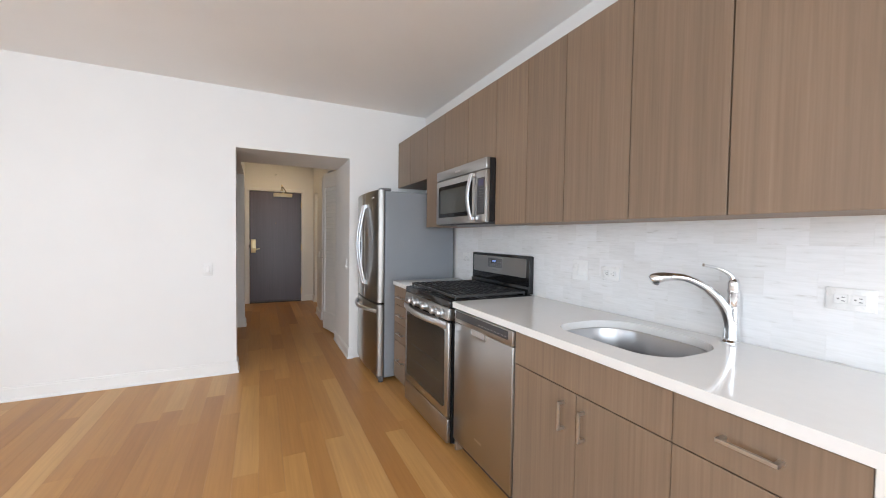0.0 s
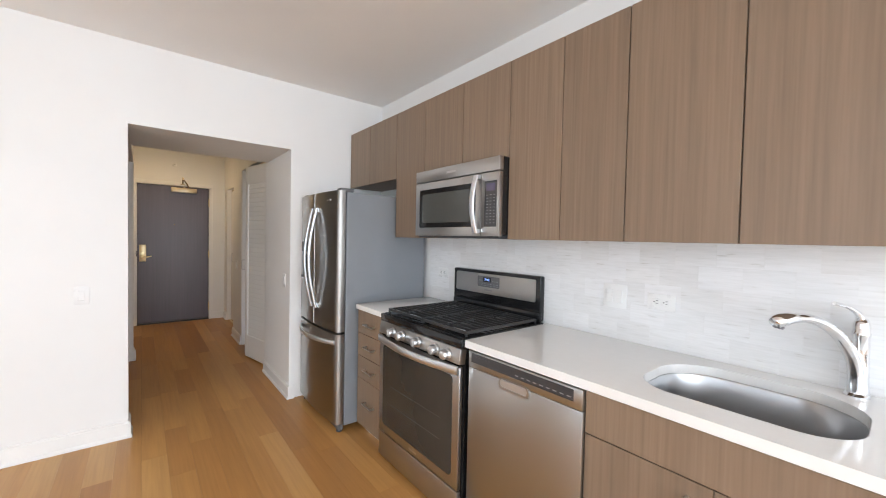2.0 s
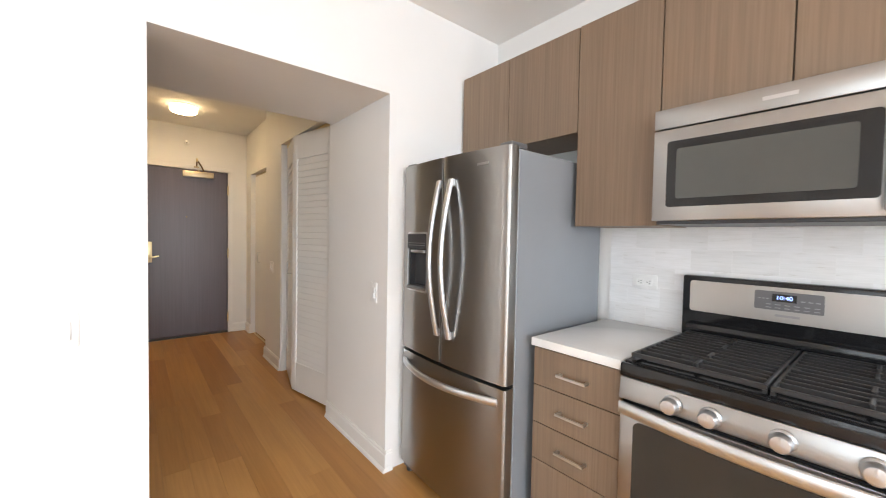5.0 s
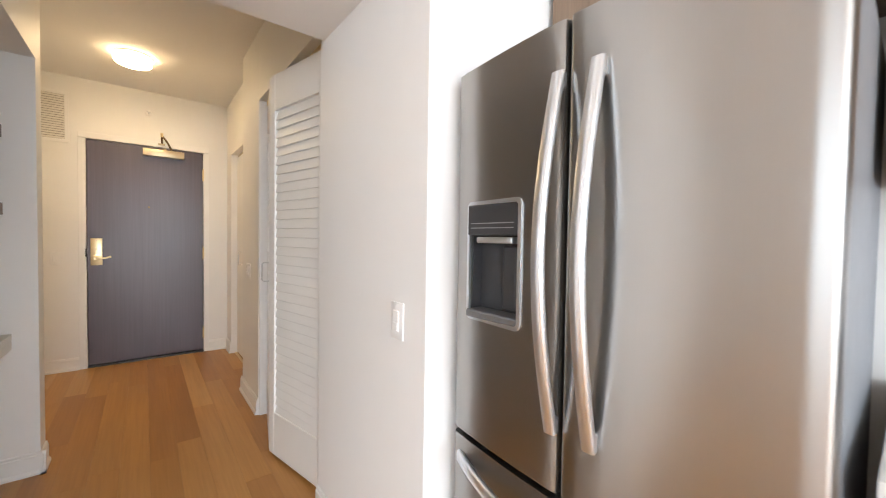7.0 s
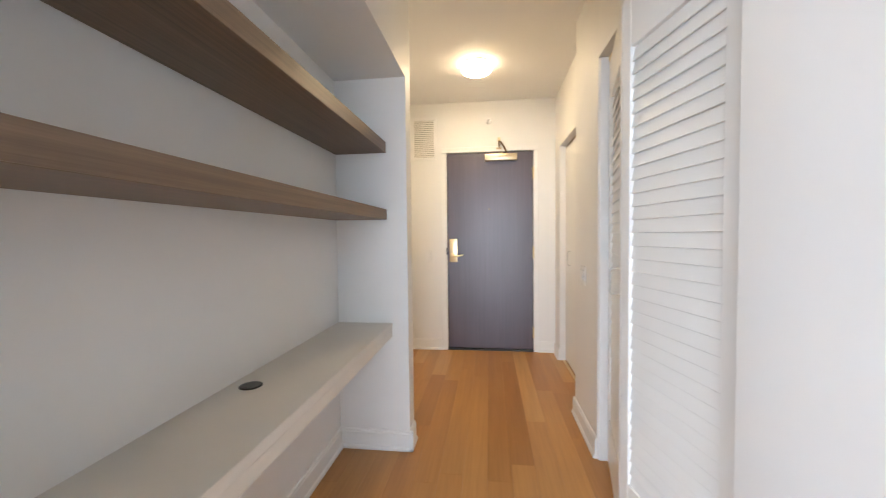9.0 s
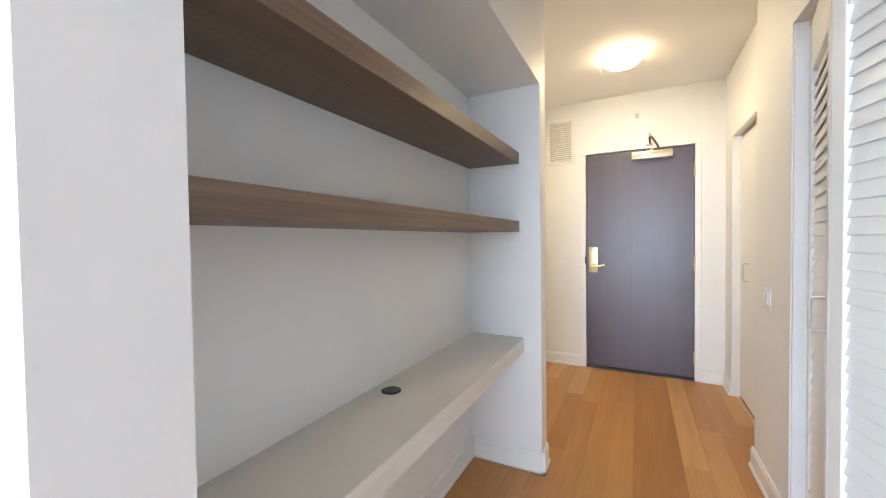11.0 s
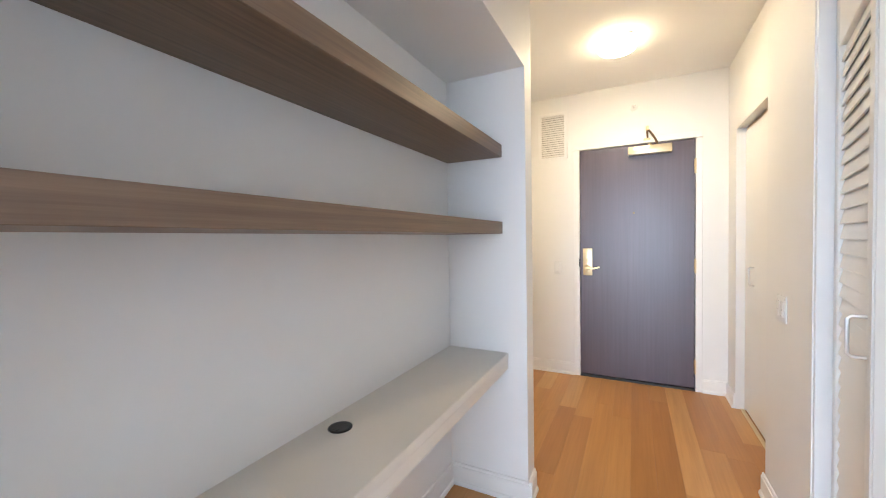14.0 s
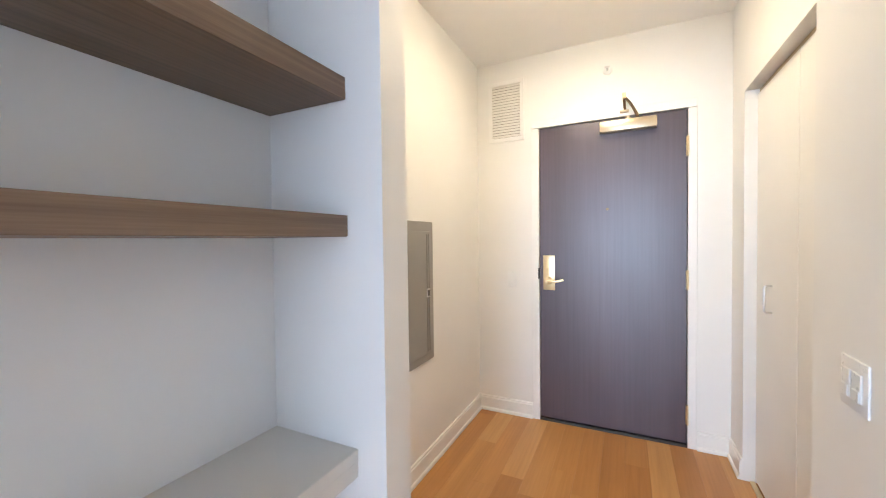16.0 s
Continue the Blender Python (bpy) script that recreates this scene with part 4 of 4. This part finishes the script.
    me = bpy.data.meshes.new_from_object(tmp.evaluated_get(bpy.context.evaluated_depsgraph_get()))
    bpy.data.objects.remove(tmp)
    me.transform(Matrix.Translation((1.8592, by + 0.04, 1.130)) @ Matrix(((0, 0, -1, 0), (-1, 0, 0, 0), (0, 1, 0, 0), (0, 0, 0, 1))))
    me.materials.clear()
    me.materials.append(M_LED)
    piece("clock_digits", me, disp)
    for k in range(6):
        for j in range(2):
            part("key_mark", box(1.8604, 1.8609, by - 0.058 + 0.027 * k, by - 0.042 + 0.027 * k, 1.090 + 0.012 * j, 1.093 + 0.012 * j), M_PRINT, disp)
    for k in range(3):
        part("key_mark", box(1.8604, 1.8609, by - 0.058 + 0.02 * k, by - 0.046 + 0.02 * k, 1.122, 1.126), M_PRINT, disp)
        part("key_mark", box(1.8604, 1.8609, by + 0.085 + 0.012 * k, by + 0.092 + 0.012 * k, 1.122, 1.126), M_PRINT, disp)
    part("badge", box(1.8628, 1.8642, by - 0.005, by + 0.065, 1.058, 1.067), M_PRINT, bg)
    # burners
    for x, y, q in ((1.42, y0 + 0.16, 0.048), (1.70, y0 + 0.16, 0.036), (1.42, y1 - 0.16, 0.042), (1.70, y1 - 0.16, 0.040), (1.56, cy, 0.036)):
        b = part("burner", lathe([(q + 0.012, 0.0), (q + 0.012, 0.006), (q, 0.010), (q - 0.004, 0.014)], (x, y, 0.925), 28), M_STEELSOFT, r)
        part("burner_cap", lathe([(q - 0.004, 0.014), (q - 0.003, 0.019), (q - 0.008, 0.0225), (0.0, 0.023)], (x, y, 0.925), 28), M_IRON, b)
    # two grates: frame, bars along the front, cross bars over the burners
    lo, hi = 0.936, 0.951
    for a, b in ((y0 + 0.014, cy - 0.003), (cy + 0.003, y1 - 0.014)):
        g = part("grate", join(box(1.296, 1.307, a, b, lo, hi, 0.002), box(1.826, 1.837, a, b, lo, hi, 0.002),
                               box(1.307, 1.826, a, a + 0.010, lo, hi, 0.002), box(1.307, 1.826, b - 0.010, b, lo, hi, 0.002)), M_IRON, r, "black cast-iron grate")
        m = (a + b) / 2
        bar = mesh_of("bar", box(-0.004, 0.004, a + 0.010, b - 0.010, lo + 0.002, hi + 0.002, 0.002), M_IRON)
        for n in range(11):
            piece("bar", bar, g, Matrix.Translation((1.307 + (n + 1) * (1.826 - 1.307) / 12, 0, 0)))
        for x in (1.42, 1.70):
            part("finger", box(x - 0.095, x - 0.030, m - 0.005, m + 0.005, lo + 0.004, hi + 0.006, 0.002), M_IRON, g)
            part("finger", box(x + 0.030, x + 0.095, m - 0.005, m + 0.005, lo + 0.004, hi + 0.006, 0.002), M_IRON, g)
        for x in (1.302, 1.831):
            for y in (a + 0.006, b - 0.006):
                part("grate_foot", box(x - 0.005, x + 0.005, y - 0.005, y + 0.005, 0.9252, lo), M_IRON, g)


gas_range()

# ---- microwave ----


def microwave():
    y0, y1, z0, z1, f = 1.911, 2.667, 1.415, 1.835, 1.518
    m = thing("microwave", (1.72, (y0 + y1) / 2, z0), "stainless over-range microwave hung under a cabinet", "microwave")
    part("body", box(f + 0.03, EAST - 0.010, y0 + 0.004, y1 - 0.004, z0 + 0.006, z1, 0.002), M_BLACK, m, "black casing")
    part("underside", box(f + 0.02, EAST - 0.03, y0 + 0.012, y1 - 0.012, z0 - 0.012, z0 + 0.006, 0.002), M_DARKPL, m)
    v = part("vent_strip", box(f, f + 0.03, y0, y1, 1.760, z1 - 0.001, 0.004, 2), M_STEEL, m)
    part("badge", box(f - 0.001, f, 2.26, 2.345, 1.791, 1.803), M_NICKEL, v)
    split = 2.045
    d = part("door", box(f, f + 0.03, split, y1, z0, 1.756, 0.004, 2), M_STEEL, m, "stainless door with dark window")
    bm = slab(rounded(2.352, 1.588, 0.266, 0.122, 0.012), [], 0, 0.003)
    bm.transform(Matrix(((0, 0, -1, f + 0.001), (1, 0, 0, 0), (0, 1, 0, 0), (0, 0, 0, 1))))
    bmesh.ops.recalc_face_normals(bm, faces=bm.faces[:])
    w = part("door_window", bm, M_BLACK, d, "black glass", 0)
    bm = slab(rounded(2.358, 1.588, 0.228, 0.092, 0.010), [], 0, 0.001)
    bm.transform(Matrix(((0, 0, -1, f - 0.0022), (1, 0, 0, 0), (0, 1, 0, 0), (0, 0, 0, 1))))
    bmesh.ops.recalc_face_normals(bm, faces=bm.faces[:])
    part("mesh_screen", bm, M_MWGLASS, w, smooth=0)
    line = [Vector((f - 0.022 - 0.030 * math.sin(math.pi * k / 18), 2.062, 1.432 + (1.745 - 1.432) * k / 18)) for k in range(19)]
    h = part("handle", strap(line, (0, 1, 0), 0.017, 0.007, 0.004), M_STEELSOFT, d, "bowed satin handle", 60)
    for z in (1.442, 1.735):
        part("handle_post", box(f - 0.026, f + 0.002, 2.048, 2.076, z - 0.012, z + 0.012, 0.003), M_STEELSOFT, h)
    c = part("control_side", box(f, f + 0.03, y0, split - 0.003, z0, 1.756, 0.004, 2), M_STEEL, m)
    p = part("keypad", box(f - 0.002, f + 0.001, 1.926, 2.014, 1.466, 1.708, 0.001), M_DARKPL, c, "dark keypad with pale marks")
    part("screen", box(f - 0.003, f - 0.002, 1.938, 2.000, 1.655, 1.695), plain("violet_display", (0.10, 0.09, 0.15), 0.15), p)
    for k in range(10):
        for j in range(3):
            y = 1.938 + j * 0.025
            part("key_mark", box(f - 0.0026, f - 0.0021, y, y + (0.012 if (k + j) % 3 else 0.008), 1.484 + k * 0.0165, 1.4868 + k * 0.0165), M_PRINT, p)


microwave()

# ---- fridge ----


def fridge():
    y0, y1 = 3.062, 3.832
    cy = (y0 + y1) / 2
    fr = thing("refrigerator", (1.5, cy, 0), "stainless french-door refrigerator with grey sides, closed", "refrigerator")
    part("cabinet", box(1.205, 1.885, y0 + 0.004, y1 - 0.004, 0.045, 1.712, 0.004), M_FRSIDE, fr, "grey enamelled side")
    part("base_grille", box(1.165, 1.20, y0 + 0.004, y1 - 0.004, 0.018, 0.062, 0.004), M_GREYPL, fr)
    for y in (y0 + 0.04, y1 - 0.04):
        part("foot", rod((1.185, y, 0), (1.185, y, 0.022), 0.02), M_DARKPL, fr)
        part("foot", rod((1.84, y, 0), (1.84, y, 0.046), 0.02), M_DARKPL, fr)

    def front(y):
        u = (y - cy) / (y1 - y0) * 2
        return 1.118 + 0.026 * u * u

    def bowed(a, b, z0, z1, holes=(), back=1.195):
        """A door with a gently bowed front and rounded side edges."""
        n = 14
        ring = [(back, b), (back, a)]
        ring += [(front(a) + 0.012, a), (front(a) + 0.003, a + 0.004)]
        ring += [(front(a + 0.012 + (b - a - 0.024) * k / n), a + 0.012 + (b - a - 0.024) * k / n) for k in range(n + 1)]
        ring += [(front(b) + 0.003, b - 0.004), (front(b) + 0.012, b)]
        return slab(ring, [], z0, z1)

    split = 3.462
    right = part("door", bowed(y0, split - 0.003, 0.722, 1.720), M_STEELV, fr, "brushed stainless upper door", 50)
    # left door in pieces round the dispenser's recess
    d0, d1, e0, e1 = 3.580, 3.768, 1.052, 1.356
    ys = sorted({split + 0.003, split + 0.007, split + 0.02, 3.53, d0, 3.64, 3.70, d1, 3.80, y1 - 0.012, y1 - 0.004, y1})
    zs = (0.722, e0, e1, 1.720)
    bm = bmesh.new()
    grid = [[bm.verts.new((front(y) + (0.012 if y in (ys[0], ys[-1]) else 0.003 if y in (ys[1], ys[-2]) else 0.0), y, z)) for z in zs] for y in ys]
    for i in range(len(ys) - 1):
        for j in range(3):
            if not (j == 1 and ys[i] >= d0 - 1e-6 and ys[i + 1] <= d1 + 1e-6):
                bm.faces.new((grid[i][j], grid[i + 1][j], grid[i + 1][j + 1], grid[i][j + 1]))
    got = bmesh.ops.extrude_face_region(bm, geom=bm.faces[:])
    for v in got["geom"]:
        if isinstance(v, bmesh.types.BMVert):
            v.co.x = 1.195
    bmesh.ops.recalc_face_normals(bm, faces=bm.faces[:])
    left = part("door", bm, M_STEELV, fr, "brushed stainless upper door with dispenser", 50)
    drawer = part("freezer_drawer", bowed(y0, y1, 0.065, 0.705), M_STEELV, fr, "brushed stainless freezer drawer", 50)
    part("seam", box(1.175, 1.20, y0 + 0.006, y1 - 0.006, 0.704, 0.723), M_BLACK, fr)
    for y in (y0 + 0.04, y1 - 0.04):
        part("hinge_cover", box(1.16, 1.26, y - 0.035, y + 0.035, 1.713, 1.738, 0.006, 2), M_GREYPL, fr)
    # door handles: flat bars bowed outwards
    for y, who in ((3.474, left), (3.386, right)):
        line = [Vector((1.106 - 0.056 * math.sin(math.pi * k / 22), y, 0.858 + (1.606 - 0.858) * k / 22)) for k in range(23)]
        h = part("handle", strap(line, (0, 1, 0), 0.014, 0.009, 0.004), M_STEELSOFT, who, "bowed satin metal handle", 60)
        for z in (0.872, 1.592):
            part("handle_post", box(1.100, 1.122, y - 0.010, y + 0.010, z - 0.018, z + 0.018, 0.003), M_STEELSOFT, h)
    line = [Vector((1.140 - 0.080 * math.sin(math.pi * k / 22) ** 0.9, 3.10 + (3.80 - 3.10) * k / 22, 0.645)) for k in range(23)]
    h = part("handle", strap(line, (0, 0, 1), 0.016, 0.009, 0.004), M_STEELSOFT, drawer, "bowed satin metal handle", 60)
    for y in (3.115, 3.785):
        part("handle_post", box(1.130, 1.150, y - 0.016, y + 0.016, 0.635, 0.655, 0.003), M_STEELSOFT, h)
    # dispenser
    dis = part("dispenser", box(1.178, 1.190, d0, d1, e0, e1), M_DARKPL, left, "dark water dispenser recess")
    part("recess_side", box(1.135, 1.1775, d0, d0 + 0.004, e0, e1), M_DARKPL, dis)
    part("recess_side", box(1.145, 1.1775, d1 - 0.004, d1, e0, e1), M_DARKPL, dis)
    part("dispenser_panel", box(1.122, 1.178, d0 + 0.005, d1 - 0.005, 1.272, e1 - 0.004, 0.003), M_DARKPL, dis, "dark control panel")
    for k in range(2):
        part("print_line", box(1.1210, 1.1218, d0 + 0.02, d1 - 0.02, 1.290 + 0.012 * k, 1.2925 + 0.012 * k), M_PRINT, dis)
    part("tray", box(1.118, 1.178, d0 + 0.005, d1 - 0.005, e0 + 0.002, e0 + 0.022, 0.004), M_GREYPL, dis)
    part("nozzle_bar", box(1.112, 1.140, d0 + 0.018, d1 - 0.050, 1.252, 1.268, 0.004, 2), M_STEELSOFT, dis, "bright bar")
    part("paddle", box(1.150, 1.158, 3.615, 3.66, 1.085, 1.245, 0.003), M_DARKPL, dis)
    ring = slab(rounded((d0 + d1) / 2, (e0 + e1) / 2, (d1 - d0) / 2 + 0.006, (e1 - e0) / 2 + 0.006, 0.016),
                [rounded((d0 + d1) / 2, (e0 + e1) / 2, (d1 - d0) / 2 - 0.004, (e1 - e0) / 2 - 0.004, 0.010)], 0, 0.007)
    ring.transform(Matrix(((0.080, 0, -1, 1.1235 - 0.080 * d0), (1, 0, 0, 0), (0, 1, 0, 0), (0, 0, 0, 1))))
    bmesh.ops.recalc_face_normals(ring, faces=ring.faces[:])
    part("surround", ring, M_STEELSOFT, dis, "bright rounded rim", 40)
    part("badge", box(1.1255, 1.1300, 3.17, 3.235, 1.652, 1.662), M_NICKEL, right)


fridge()

# ---- backsplash: marble tiles in a staggered bond ----
splash = thing("backsplash", (EAST, 1.5, CT), "white streaked marble tile backsplash", "backsplash", kind="structure")
part("grout_bed", box(EAST - 0.0082, EAST, 0.10, 3.02, CT - 0.03, 1.402), M_GROUT, splash)
TW, TH = 0.152, 0.0955
shared = {}
for row in range(5):
    z = CT + 0.0005 + row * TH
    y = 0.10 - (row * 0.41 % 1.0) * TW
    while y < 3.02:
        a, b = max(y, 0.101), min(y + TW, 3.019)
        y += TW
        w = round(b - a, 4)
        if w < 0.012:
            continue
        if w not in shared:
            shared[w] = mesh_of("tile", box(-0.0025, 0.0, 0.0003, w - 0.0003, 0.0003, TH - 0.0003, 0.0003), M_TILE, 0)
        piece("tile", shared[w], splash, Matrix.Translation((EAST - 0.0062 + random.uniform(-0.0002, 0.0002), a, z)))

# ---- floor boards ----
ground_floor = thing("floor", (0, 2, 0), "honey-coloured hardwood plank floor", "floor", kind="structure")
part("subfloor", box(-3.22, 2.04, -3.32, N0 + 0.12, -0.12, -0.014), M_SUB, ground_floor)
part("subfloor", box(-1.05, 2.04, N0 + 0.12, 7.98, -0.12, -0.014), M_SUB, ground_floor)
rng = random.Random(11)
BW = 0.127
boards_far = []
col = -3.1
while col < 1.92:
    y = -3.2 - rng.uniform(0, 1.2)
    while y < 7.93:
        L = rng.choice((0.7, 1.0, 1.3, 1.6, 1.9, 2.1)) + rng.uniform(-0.1, 0.1)
        a, b = max(y, -3.2), min(y + L, 7.925)
        y += L
        if col + BW < HALL_W or col > 1.3:
            b = min(b, N0 + 0.11)
        if b - a < 0.02:
            continue
        if a > N0 + 0.1 and (col + BW < HALL_W or col > 1.3):
            continue
        near = b > 0.2 and col > -1.7
        dz = rng.uniform(-0.0002, 0.0)
        q = (col + 0.0002, min(col + BW, 1.92) - 0.0002, a + 0.0002, b - 0.0002, -0.014, dz)
        if near:
            bm = box(*q, 0.0003)
            part("plank", bm, M_FLOOR, ground_floor, smooth=0)
        else:
            boards_far.append(q)
    col += BW
verts, faces = [], []
for x0, x1, y0, y1, z0, z1 in boards_far:
    k = len(verts)
    verts += [(x, y, z) for z in (z0, z1) for x, y in ((x0, y0), (x1, y0), (x1, y1), (x0, y1))]
    faces += [(k + 4, k + 5, k + 6, k + 7), (k, k + 1, k + 5, k + 4), (k + 1, k + 2, k + 6, k + 5), (k + 2, k + 3, k + 7, k + 6), (k + 3, k, k + 4, k + 7)]
me = bpy.data.meshes.new("planks")
me.from_pydata(verts, [], faces)
me.materials.append(M_FLOORJ)
far = piece("planks", me, ground_floor)
tagged(far, kind="stuff")
